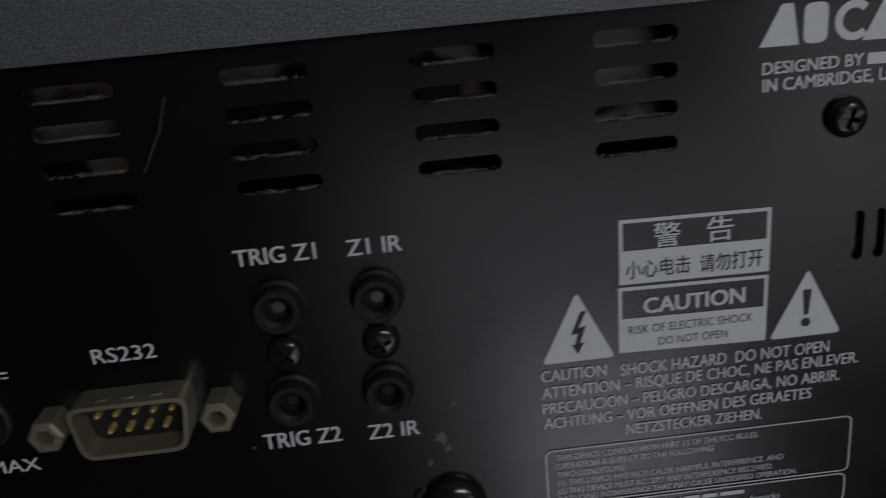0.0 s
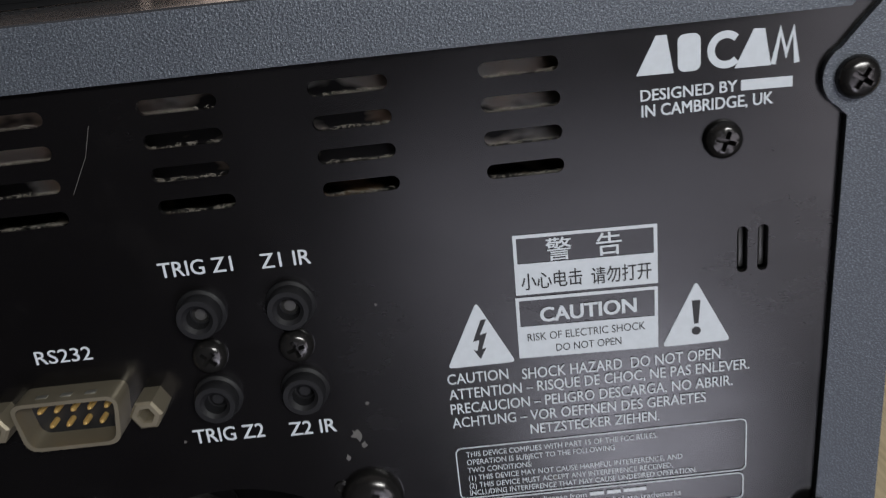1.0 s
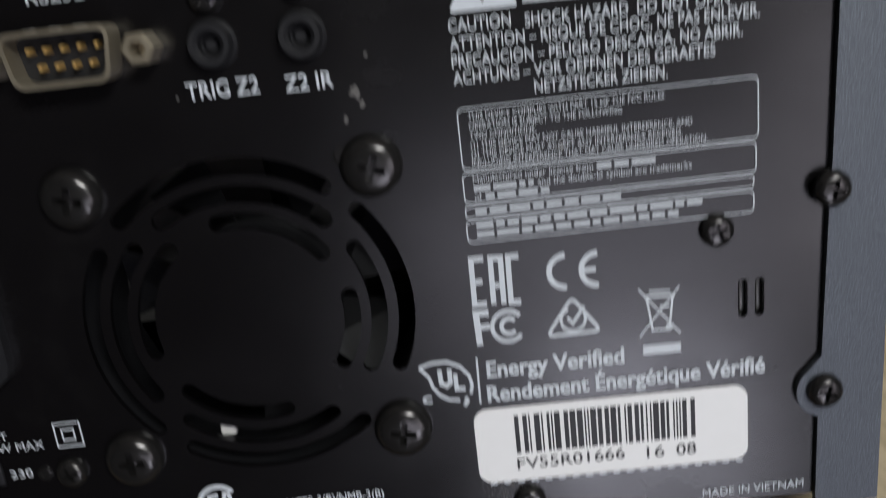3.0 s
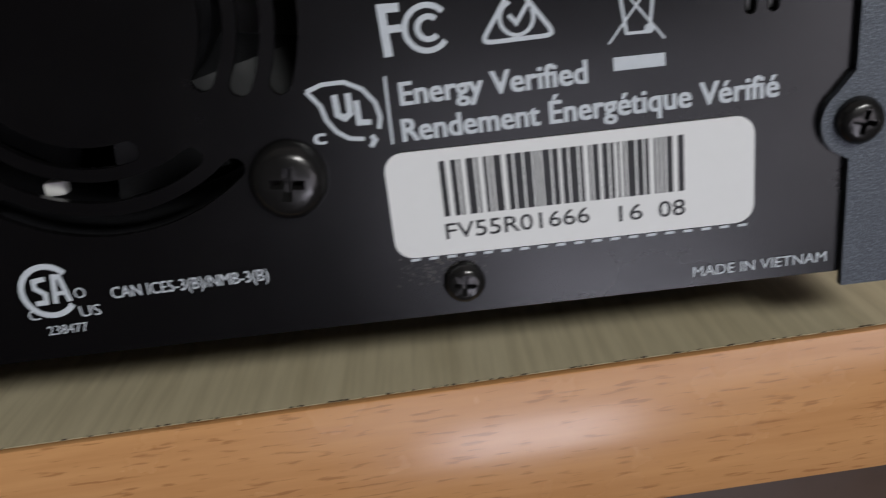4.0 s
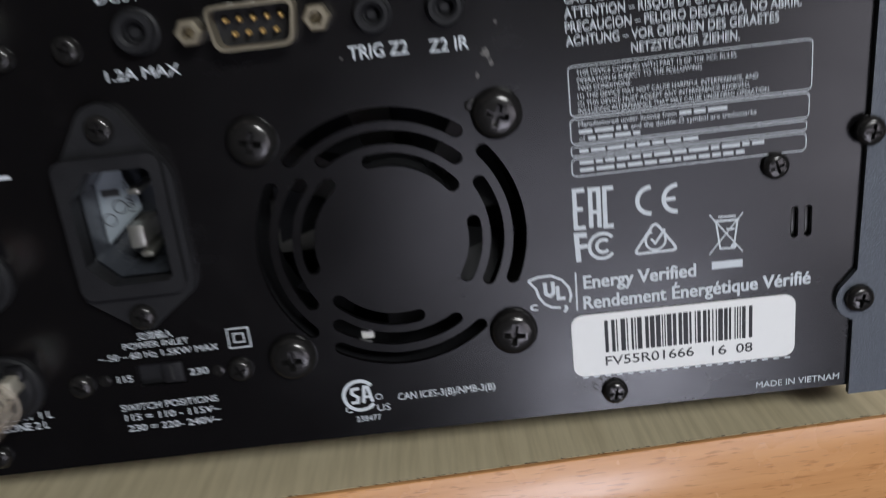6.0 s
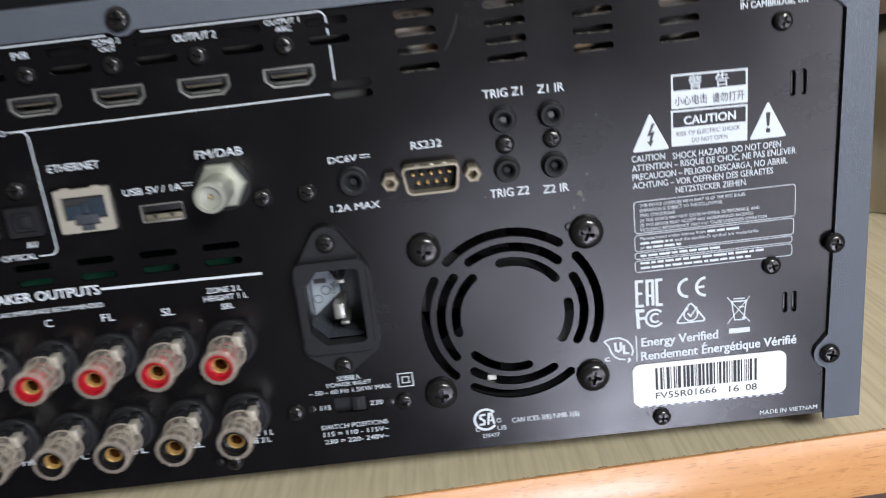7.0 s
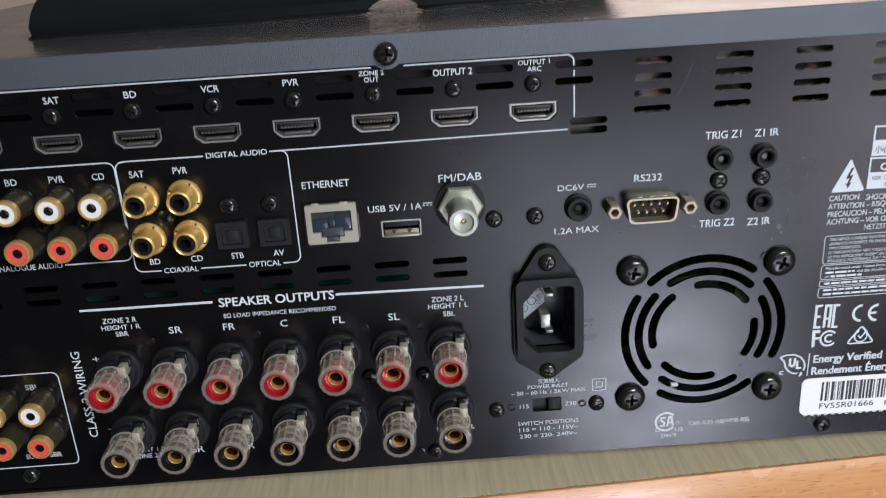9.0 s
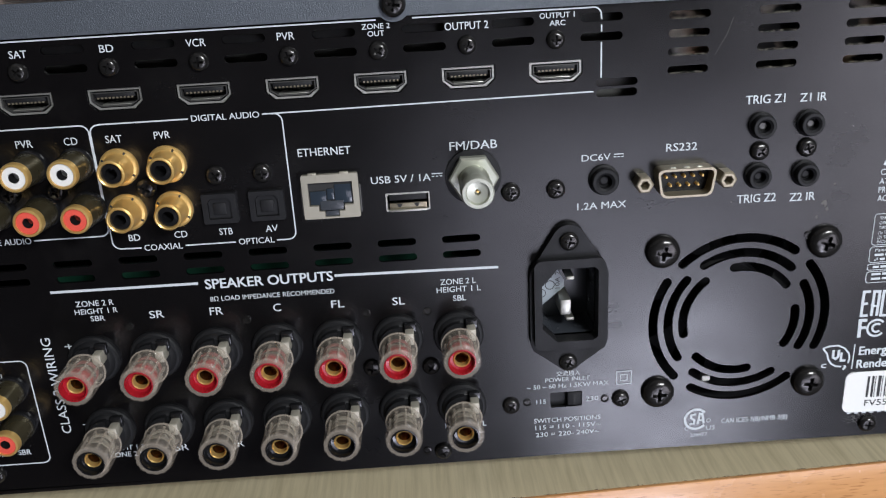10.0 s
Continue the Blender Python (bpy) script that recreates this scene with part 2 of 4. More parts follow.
def round_rect(x0, x1, z0, z1, r, n=5):
    return arc(x1 - r, z1 - r, r, 0, 90, n) + arc(x0 + r, z1 - r, r, 90, 180, n) + arc(x0 + r, z0 + r, r, 180, 270, n) + arc(x1 - r, z0 + r, r, 270, 360, n)


def slot(x0, x1, z, h=2.3):
    return round_rect(x0, x1, z - h / 2, z + h / 2, h / 2 * 0.98, 4)


def ring_slot(cx, cz, r, a0, a1, w):
    k = math.degrees(w / 2 / r)
    a0, a1 = a0 + k, a1 - k
    return (arc(cx, cz, r + w / 2, a0, a1, 14) + arc(cx + r * math.cos(radians(a1)), cz + r * math.sin(radians(a1)), w / 2, a1 + 30, a1 + 150, 3)
            + arc(cx, cz, r - w / 2, a1, a0, 14) + arc(cx + r * math.cos(radians(a0)), cz + r * math.sin(radians(a0)), w / 2, a0 + 210, a0 + 330, 3))


def circle(cx, cz, r, n=24):
    return arc(cx, cz, r, 0, 360 - 360 / n, n - 1)


import itertools

INK = itertools.cycle(range(8))


def ribbon(points, width, closed=False, y=None, bm=None):
    """A printed line of even width along points (x, z)."""
    bm = bm or bmesh.new()
    y = -0.146 - 0.006 * next(INK) if y is None else y
    pts = [Vector(p) for p in points]
    n, left, right = len(pts), [], []
    for i, p in enumerate(pts):
        a = pts[i - 1] if i or closed else p
        b = pts[(i + 1) % n] if i < n - 1 or closed else p
        d1, d2 = (p - a), (b - p)
        d1 = d1.normalized() if d1.length > 1e-6 else d2.normalized()
        d2 = d2.normalized() if d2.length > 1e-6 else d1
        t = (d1 + d2).normalized() if (d1 + d2).length > 1e-3 else d1
        nrm = Vector((-t.y, t.x))
        k = width / 2 / max(0.5, nrm.dot(Vector((-d1.y, d1.x))))
        left.append(bm.verts.new((p.x + nrm.x * k, y, p.y + nrm.y * k)))
        right.append(bm.verts.new((p.x - nrm.x * k, y, p.y - nrm.y * k)))
    for i in range(n if closed else n - 1):
        j = (i + 1) % n
        bm.faces.new((left[i], left[j], right[j], right[i]))
    return bm


def flat(loops, y=-0.14):
    """A printed area."""
    return sheet(loops, y, y + 0.02)


def lettering(body, x, z, w, h, bold=0.0, y=-0.16, turn=0):
    """Printed words: x, z at the start of the base line, w the width, h the height of capitals."""
    cu = bpy.data.curves.new("words", "FONT")
    cu.body, cu.size, cu.resolution_u, cu.extrude = body, 1.0, 3, 0.0
    ob = bpy.data.objects.new("words", cu)
    me = bpy.data.meshes.new_from_object(ob)
    bm = bmesh.new()
    bm.from_mesh(me)
    bpy.data.objects.remove(ob)
    bpy.data.meshes.remove(me)
    bpy.data.curves.remove(cu)
    xs = [v.co.x for v in bm.verts]
    x0, x1 = min(xs), max(xs)
    for v in bm.verts:
        px, pz = (v.co.x - x0) * w / (x1 - x0), v.co.y * h / 0.70
        v.co = (x + px, y, z + pz) if not turn else (x - pz, y, z + px)
    bold = max(bold * 1.5, 0.010 if h > 1.7 else 0.0)
    if bold > 0.004:  # heavier strokes: shifted layers of the same ink
        plain = bm.copy()
        for k, (dx, dz) in enumerate(((1, 0.45), (-1, -0.45), (0.9, -0.6), (-0.9, 0.6))):
            more = plain.copy()
            for v in more.verts:
                v.co += Vector((dx * bold * h * 0.95, -0.006 * (k + 1), dz * bold * h * 0.95))
            me = bpy.data.meshes.new("layer")
            more.to_mesh(me)
            bm.from_mesh(me)
            bpy.data.meshes.remove(me)
            more.free()
        plain.free()
    return bm

# ---- the room ----


def slab(name, x0, x1, y0, y1, z0, z1, mat, label):
    ob = part(name, block(x0, x1, y0, y1, z0, z1), mat, None, label)
    return tagged(ob, label, "room surface", kind="structure")


# Floor and side walls are unseen and kept dark for the panel's reflections.
slab("floor", -2000, 2000, -1300, 2300, -1000, -960, FLOOR, "unseen floor, toned near black to keep panel reflections dark")
slab("ceiling", -2000, 2000, -1300, 2300, 1700, 1760, CEIL, "plain white painted ceiling of the room")
slab("wall_north", -2000, 2000, 950, 1050, -960, 1700, PINK, "pinkish beige painted wall behind the receiver")
slab("wall_east", 2000, 2100, -1300, 2300, -960, 1700, DIM, "unseen side wall, toned near black to keep reflections dark")
slab("wall_west", -2100, -2000, -1300, 2300, -960, 1700, DIM, "unseen side wall, toned near black to keep reflections dark")
# Unseen wall, cut open only where the added front lamps stand.
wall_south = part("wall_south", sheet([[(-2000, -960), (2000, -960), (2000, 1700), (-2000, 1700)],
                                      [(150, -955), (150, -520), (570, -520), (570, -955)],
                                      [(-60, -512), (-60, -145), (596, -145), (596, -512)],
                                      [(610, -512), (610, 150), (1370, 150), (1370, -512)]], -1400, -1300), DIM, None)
tagged(wall_south, "unseen near-black wall with openings for the three added lamps", "wall", kind="structure")



def frame_bars(name, x0, x1, z0, z1, y, label):
    win = thing(name, label, "window", at=(0, 0, 0))
    win["kind"] = "structure"
    for xa, xb, za, zb in ((x0, x0 + 15, z0, z1), (x1 - 15, x1, z0, z1), (x0 + 15, x1 - 15, z1 - 15, z1), (x0 + 15, x1 - 15, z0, z0 + 15)):
        part("opening_frame", block(xa, xb, y, y + 50, za, zb, 3), CEIL, win)
    return win


# Made-up frames round the added front lamps, out of view.
frame_bars("lamp_opening_1", 150, 570, -955, -520, -1395, "unseen white frame added round the low sheen lamp")
frame_bars("lamp_opening_2", -60, 596, -512, -145, -1395, "unseen white frame added round the middle sheen lamp")
frame_bars("lamp_opening_3", 610, 1370, -512, 150, -1395, "unseen white frame added round the tall sheen lamp")
# Made-up cloth behind the rear fill; the wall there is solid.
curtain = bmesh.new()
folds = [(x, 944 + 5 * math.sin(x * 0.09)) for x in range(-320, 1221, 6)]
cols = [[curtain.verts.new((x, y, z)) for z in (90, 940)] for x, y in folds]
for p, q in zip(cols, cols[1:]):
    curtain.faces.new((p[0], q[0], q[1], p[1]))
tagged(part("curtain", curtain, CLOTH, None), "unseen folded beige cloth added behind the rear fill light", "curtain")
# Made-up housing and rod for the key light, out of view.
key_light_housing = thing("key_light_housing", "unseen white housing and rod added for the front key light", "lamp")
part("housing", block(280, 820, -1292, -1000, 925, 960, 8), CEIL, key_light_housing)
part("rod", block(542, 558, -1138, -1122, 960, 1700), CEIL, key_light_housing)

# ---- the shelf ----
EDGE = 0.044   # how far the shelf's edge runs out of line with the receiver


def shelf_line(x, y):
    return y + EDGE * (x - 30)


def shelf_block(x0, x1, ya, yb, z0, z1, bevel=0.0, straight=False):
    bm = block(x0, x1, ya, yb, z0, z1, bevel)
    for v in bm.verts:
        if not straight or v.co.y < (ya + yb) / 2:
            v.co.y += EDGE * (v.co.x - 30)
    return bm


shelf = thing("shelf", "wooden shelf board with pale maple laminate and a beech edging", "shelf")
part("board", shelf_block(-900, 700, 0.15, 620, -25, 0, 0, True), MAPLE, shelf, "pale greenish maple laminate board")
part("edging", shelf_block(-900, 700, -1.6, -0.1, -25.2, 0.15, 0.35), BEECH, shelf, "glossy reddish beech edging strip")
seam = bmesh.new()
rnd = random.Random(21)
for k in range(240):
    x, w = rnd.uniform(-240, 150), rnd.uniform(0.1, 0.7)
    y, h = shelf_line(x, -0.1) + rnd.uniform(-0.08, 0.1), rnd.uniform(0.02, 0.10)
    block(x, x + w, y - h, y + h, 0.1, 0.2 + h * 0.6, 0, seam)
part("seam_dirt", seam, BROWN, shelf, "dark grime along the worn seam", smooth=False)
cabinet = thing("cabinet", "dark brown cabinet under the shelf", "cabinet")
part("carcass", block(-890, 690, 60, 600, -960, -25.4), BROWN, cabinet)

# ---- the receiver ----
receiver = thing("av_receiver", "black audio video receiver with grey hammered cover standing on shelf", "receiver")

slots = []
for x0, x1 in ((50.8, 62.7), (25.5, 37.4), (0.0, 12.0), (-25.8, -13.9)):
    slots += [slot(x0, x1, z) for z in (156.3, 151.15, 146.0, 140.85)]
for i in range(8):
    x0 = -51.1 - 25.2 * i
    slots += [slot(x0, x0 + 12.1, z) for z in (156.95, 151.6)]
slots += [slot(-46.5, -34.4, z) for z in (138.5, 135.4)]
for i in range(9):
    x0 = -93.7 - 19.75 * i
    slots += [slot(x0, x0 + 11.8, z) for z in (93.5, 88.5)]
for x, z0, z1 in ((90.25, 119.8, 127.6), (93.55, 119.8, 127.6), (88.6, 49.7, 57.0), (91.6, 49.7, 57.0)):
    slots.append(round_rect(x - 0.85, x + 0.85, z0, z1, 0.8, 4))
FAN_X, FAN_Z = 0.6, 59.5
for r, spans in ((28.0, ((51, 136.4), (-27, 42.6), (-124.7, -48.5), (145.4, 226.3))),
                 (23.1, ((43.3, 125.9), (-32.2, 32.6), (-131.8, -55), (136, 216.3))),
                 (18.3, ((32.7, 103), (-37, 12.7), (-141.8, -73.4), (124.8, 197.6)))):
    slots += [ring_slot(FAN_X, FAN_Z, r, a0, a1, 3.0) for a0, a1 in spans]
HDMI_X = [-58.2 - 25.2 * i for i in range(8)]


def hdmi_outline(cx, cz, g):
    w, h = 7.3 + g, 2.75 + g
    return [(cx - w, cz + h), (cx + w, cz + h), (cx + w, cz - h * 0.25), (cx + w - 2.4, cz - h), (cx - w + 2.4, cz - h), (cx - w, cz - h * 0.25)]


slots += [hdmi_outline(x, 142.4, 0.45) for x in HDMI_X]
slots.append(round_rect(-109.9, -96.6, 103.5, 109.3, 0.4, 2))
INLET = [(-63.8, 77.6), (-59.0, 83.1), (-47.4, 83.1), (-46.2, 82.0), (-46.2, 59.4), (-47.4, 58.3), (-59.2, 58.3), (-63.8, 63.0)]
slots.append(INLET)
slots.append(round_rect(-60.9, -50.3, 31.5, 37.2, 0.6, 3))
LEFT, RIGHT, BOTTOM, TOP = -319.0, 110.0, 12.0, 166.0
rear_panel = part("rear_panel", sheet([[(LEFT, BOTTOM + 3.4), (RIGHT - 5, BOTTOM - 0.4), (RIGHT, TOP), (LEFT, TOP)]] + slots, 0.0, 1.2), PANEL, receiver, "black painted rear panel with slots and white legends")


def screw_mesh(r, h):
    bm = bmesh.new()
    length, w = (0.44 if r > 5 else 0.52) * r, 0.12 * r
    corners = []
    for q in range(4):
        ca, sa = math.cos(q * math.pi / 2), math.sin(q * math.pi / 2)
        for x, y in ((length, -w), (length, 0), (length, w), ((length + w) / 2, w), (w, w), (w, (length + w) / 2)):
            corners.append((x * ca - y * sa, x * sa + y * ca))
    angles = [math.atan2(y, x) for x, y in corners]
    def ring(radius, d):
        return [bm.verts.new((radius * math.cos(a), -d, radius * math.sin(a))) for a in angles]
    rings = [ring(r, 0), ring(r, 0.35 * h), ring(0.93 * r, 0.62 * h), ring(0.80 * r, 0.85 * h), ring(0.66 * r, h)]
    rings.append([bm.verts.new((x, -1.03 * h, y)) for x, y in corners])
    rings.append([bm.verts.new((x * 0.7, -0.25 * h, y * 0.7)) for x, y in corners])
    n = len(corners)
    for a, b in zip(rings, rings[1:]):
        for i in range(n):
            bm.faces.new((a[i], a[(i + 1) % n], b[(i + 1) % n], b[i]))
    bm.faces.new(rings[-1])
    return finish(bm)


SCREW_MESH = {}


def screw(x, z, r=3.0, h=1.9, y=0.0, turn=0, owner=None):
    if (r, h) not in SCREW_MESH:
        SCREW_MESH[r, h] = screw_mesh(r, h)
    ob = part("screw", SCREW_MESH[r, h], SCREW, owner or receiver, "", (x, y, z))
    ob.rotation_euler = (0, radians(turn), 0)
    return ob


# cover: lip along the top, side lips with tabs, lid
screw_tab = arc(-103.5, 164.2, 5.0, 224, 316, 10)
lip = [(LEFT, 160.7)] + [(x, z) for x, z in screw_tab] + [(105.0, 160.0), (113.6, 168.2), (114.2, 169.6), (LEFT, 170.0)]
cover_lip = part("cover_lip", sheet([lip], -1.3, 0.0), HAMMER, receiver, "grey hammered paint lip of the cover")
side = ([(113.6, 9.8), (101.7, 9.8), (101.9, 28.8)] + arc(103.0, 34.0, 5.1, 245, 128, 10) + [(102.4, 41.0), (103.2, 68.6)]
        + arc(104.0, 72.3, 3.9, 255, 115, 8) + [(103.6, 76.6), (105.2, 144.0)] + arc(106.4, 149.8, 5.1, 240, 118, 10)
        + [(106.2, 156.8), (114.4, 165.4), (114.8, 163.0)])
side = [p for p in side if not (68.6 < p[1] < 76.6 and p[0] < 103)]
part("side_lip", sheet([side], -1.3, 0.0), HAMMER, receiver, "grey hammered side lip with screw tabs")
part("side_lip", sheet([[(LEFT, 9.8), (LEFT + 12, 9.8), (LEFT + 12, 159.5), (LEFT, 159.5)]], -1.3, -0.05), HAMMER, receiver)
vent_holes = []
for i in range(14):
    for j in range(5):
        xa, ya = -20 + 9.0 * i + 4.5 * (j % 2), 128 + 16 * j
        vent_holes.append([(xa, ya), (xa + 3.4, ya), (xa + 3.4, ya + 12), (xa, ya + 12)])
lid = sheet([[(LEFT, 0), (114.2, 0), (114.2, 420), (LEFT, 420)]] + vent_holes, -0.6, 0.6)
lid.transform(Matrix.Translation((0, -1.2, 169.4)) @ Matrix.Rotation(radians(-90), 4, "X") @ Matrix.Scale(-1, 4, (0, 0, 1)))
for v in lid.verts:
    v.co.y = abs(v.co.y + 1.2) - 1.2
part("lid", lid, LID, receiver, "grey painted steel lid with vent slots")
part("side_wall", block(112.6, 114.2, 1.4, 418, 10, 168.6), HAMMER, receiver, "grey side of the cover")
part("side_wall", block(LEFT, LEFT + 1.5, 1.4, 418, 10, 168.6), HAMMER, receiver, "grey side of the cover")
part("base_plate", block(LEFT + 2, 112, 1.4, 415, 12, 13.2), PANEL, receiver)
part("front_plate", block(LEFT, 114.2, 418.5, 426, 8, 170), PANEL, receiver)
for x in (82, -290):
    for y in (45, 370):
        foot = lathe([(0, 0), (18, 0), (19, 2), (19, 9), (17, 12), (0, 12)], 32)
        foot.transform(Matrix.Translation((x, y, 0)) @ Matrix.Rotation(radians(90), 4, "X"))
        for v in foot.verts:
            v.co.z = abs(v.co.z)
        part("foot", foot, RUBBER, receiver, "round black rubber foot")
# what can be made out behind the slots
for x, z0, z1 in ((90.25, 119.8, 127.6), (93.55, 119.8, 127.6), (88.6, 49.7, 57.0), (91.6, 49.7, 57.0)):
    part("louvre_tab", block(x - 0.15, x + 0.8, 1.5, 2.2, z0 + 0.3, z1 - 0.5, 0.2), STEEL, receiver, "bent metal tab behind an upright slot")
# Left plate toned dark for dim slots; right plate carries painted reflections.
part("shield_plate", block(-236, -31, 7.5, 8.2, 130, 163.5), STEEL, receiver, "inner shield plate toned dark for dim slots")
part("shield_plate", block(-30, 74, 7.5, 8.2, 130, 163.5), SHIELD, receiver, "inner shield plate with reflections painted in as patches")
part("heat_sink", block(-150, 60, 60, 120, 40, 150, 1), INNER, receiver, "dull metal heat sink inside")
part("transformer", block(20, 45, 34, 56, 92, 150, 3), COPPER, receiver, "copper coloured coil inside")
part("circuit_board", block(-225, -40, 22, 24, 60, 164), BOARD, receiver, "green circuit board inside")
part("cable_loom", block(-25, -8, 14, 20, 147, 155, 2.5), BLUE, receiver, "blue cable loom inside")
fan = part("fan", lathe([(32, -2), (32, -26), (30.5, -26), (30.5, -2)], 40, None, FAN_X, FAN_Z), RUBBER, receiver, "black cooling fan behind the guard slots")
part("hub", lathe([(0, -15), (14, -15), (15, -16), (15, -26)], 32, None, FAN_X, FAN_Z), RUBBER, fan)
for i in range(7):
    a, bm = 2 * math.pi * i / 7, bmesh.new()
    front = [bm.verts.new((FAN_X + r * math.cos(a + s), y, FAN_Z + r * math.sin(a + s))) for r, s, y in ((15, 0, 16), (29, 0.05, 16), (29, 0.62, 24), (15, 0.5, 24))]
    rear = [bm.verts.new((v.co.x, v.co.y + 0.8, v.co.z)) for v in front]
    bm.faces.new(front), bm.faces.new(rear)
    for k in range(4):
        bm.faces.new((front[k], front[k - 1], rear[k - 1], rear[k]))
    part("blade", bm, RUBBER, fan)
part("fan_clip", block(-9.5, -6.5, 2.5, 5, 36.0, 38.2, 0.5), WHITE, receiver, "small white clip behind the fan slots")

for x, z, turn in ((86.9, 142.1, 20), (84.0, 66.7, 70), (47.4, 17.0, 8)):
    screw(x, z, 3.0, 1.9, 0, turn)
for x, z, turn in ((106.3, 149.7, 35), (103.4, 72.3, 10), (102.9, 34.2, 15)):
    screw(x, z, 3.3, 2.0, -1.3, turn)
for x, z, turn in ((-25.3, 84.9, 12), (25.8, 84.8, 20), (-25.2, 35.0, 0), (25.2, 35.2, 8)):
    screw(x, z, 5.4, 3.0, 0, turn)
screw(-103.5, 164.0, 3.6, 2.4, -1.3, 10)
for i, x in enumerate(HDMI_X):
    screw(x, 151.5, 2.7, 1.7, 0, 23 * i)
for i, (x, z) in enumerate(((-72.2, 107.3), (-58.5, 107.3), (-159.2, 118.4), (-145.5, 118.2), (-180.0, 115.8), (-206.0, 116.6), (-219.6, 116.5),
                            (-74.0, 33.6), (-37.5, 33.4), (-118.6, 51.3), (-99.6, 50.4), (-97.3, 18.0), (-246.0, 20.8), (3.0, 115.2), (17.3, 115.4))):
    screw(x, z, 2.9, 1.8, 0, 31 * i)

# ---- sockets ----


def ring_of(outer, inner, y0, y1):
    return sheet([outer, inner], y0, y1)


SHELL = finish(ring_of(hdmi_outline(0, 0, 0.2), hdmi_outline(0, 0, -0.35), 0.7, 9.0))
SHELL_BACK = finish(sheet([hdmi_outline(0, 0, -0.36)], 8.0, 8.6))
TONGUE = finish(block(-5.6, 5.6, 0.4, 7.9, 0.5, 1.7, 0.2))
LINER = finish(ring_of(hdmi_outline(0, 0, -0.75), hdmi_outline(0, 0, -1.0), 0.3, 6.0))
FLOOR_PLATE = finish(block(-4.3, 4.3, 0.9, 7.0, -1.75, -1.5, 0.1))
CONTACT = block(-5, -4.5, 0.2, 0.9, 0.2, 0.7)
for i in range(1, 10):
    block(-5 + 1.07 * i, -4.5 + 1.07 * i, 0.2, 0.9, 0.2, 0.7, 0, CONTACT)
CONTACT = finish(CONTACT)
for x in HDMI_X:
    socket = part("hdmi_socket", SHELL, RIM, receiver, "metal video socket with black tongue", (x, 0, 142.4))
    part("back", SHELL_BACK, RUBBER, socket)
    part("tongue", TONGUE, RUBBER, socket)
    part("contacts", CONTACT, SATIN, socket)
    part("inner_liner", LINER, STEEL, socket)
    part("spring_plate", FLOOR_PLATE, RIM, socket)

POST_COLLAR = finish(lathe([(8.0, 0), (8.0, 1.2), (7.5, 1.8), (6.8, 1.9), (6.4, 2.8), (5.6, 3.4), (0, 3.4)], 36))
HOOD = [(-5.6, -4.2)] + arc(0, 0, 5.9, 225, 90, 12) + [(0.6, 5.9), (0.6, -5.0)]
POST_HOOD = finish(sheet([HOOD], -5.4, -3.2))
POST_SHAFT = finish(block(2.4, 5.2, -8.6, -3.2, 1.2, 5.2, 0.4))


def knurled(profile, n, depth):
    bm = lathe(profile, n)
    for i, v in enumerate(bm.verts):
        r = math.hypot(v.co.x, v.co.z)
        if r > 5.3 and (i % n) % 4 == 0:
            v.co.x, v.co.z = v.co.x * (1 - depth / r), v.co.z * (1 - depth / r)
    return finish(bm)


POST_CAP = knurled([(5.15, 9.0), (5.5, 8.8), (5.85, 9.2), (5.95, 18.6), (5.65, 19.5), (4.25, 19.6), (4.25, 18.2), (5.15, 17.6), (5.15, 9.0)], 56, 0.32)
POST_FRONT = finish(lathe([(4.3, 18.4), (5.3, 18.4), (5.55, 19.2), (4.3, 19.3), (4.3, 18.4)], 40))
RIB = finish(block(-0.3, 0.3, -17.8, -8.6, 4.3, 5.1))
POST_REAR = finish(lathe([(5.55, 8.3), (6.0, 8.3), (6.05, 8.8), (5.55, 8.8), (5.55, 8.3)], 44))
POST_BLOCK = finish(block(2.2, 6.0, -4.8, -3.0, 3.2, 7.0, 0.4))
POST_CORE = finish(lathe([(0, 8.4), (3.4, 8.4), (3.4, 14.2), (2.7, 14.3)], 32))
RING_LINE = [(3.0, 14.4), (4.2, 14.4), (4.2, 19.65), (3.85, 19.7), (3.6, 17.3), (2.6, 17.1)]
TUBE_LINE = [(2.65, 9), (2.65, 17.5), (2.4, 17.8), (2.15, 17.5), (2.1, 15.6)]
BORE_SHADE_LINE = [(2.11, 15.7), (2.1, 9.5), (0, 9.5)]
POST_RING, BLACK_RING, POST_TUBE = finish(lathe(RING_LINE, 32)), finish(lathe(RING_LINE, 32)), finish(lathe(TUBE_LINE, 28))
POST_PIN, POST_BORE_SHADE = finish(lathe([(0.0, 12.6), (0.5, 12.2), (0.8, 8.6)], 14)), finish(lathe(BORE_SHADE_LINE, 24))
POST_HEX = finish(lathe([(2.7, 11.2), (4.1, 11.2), (4.1, 12.6), (2.7, 12.6)], 6), False)
POST_NUT = [finish(lathe([(2.7, 9.0), (4.1, 9.0), (4.1, 9.9), (2.7, 9.9)], 32)) for k in (0, 1)]
POST_BAND = [finish(lathe([(2.7, 13.2), (4.2, 13.2), (4.2, 14.2), (2.7, 14.2)], 32)) for k in (0, 1)]
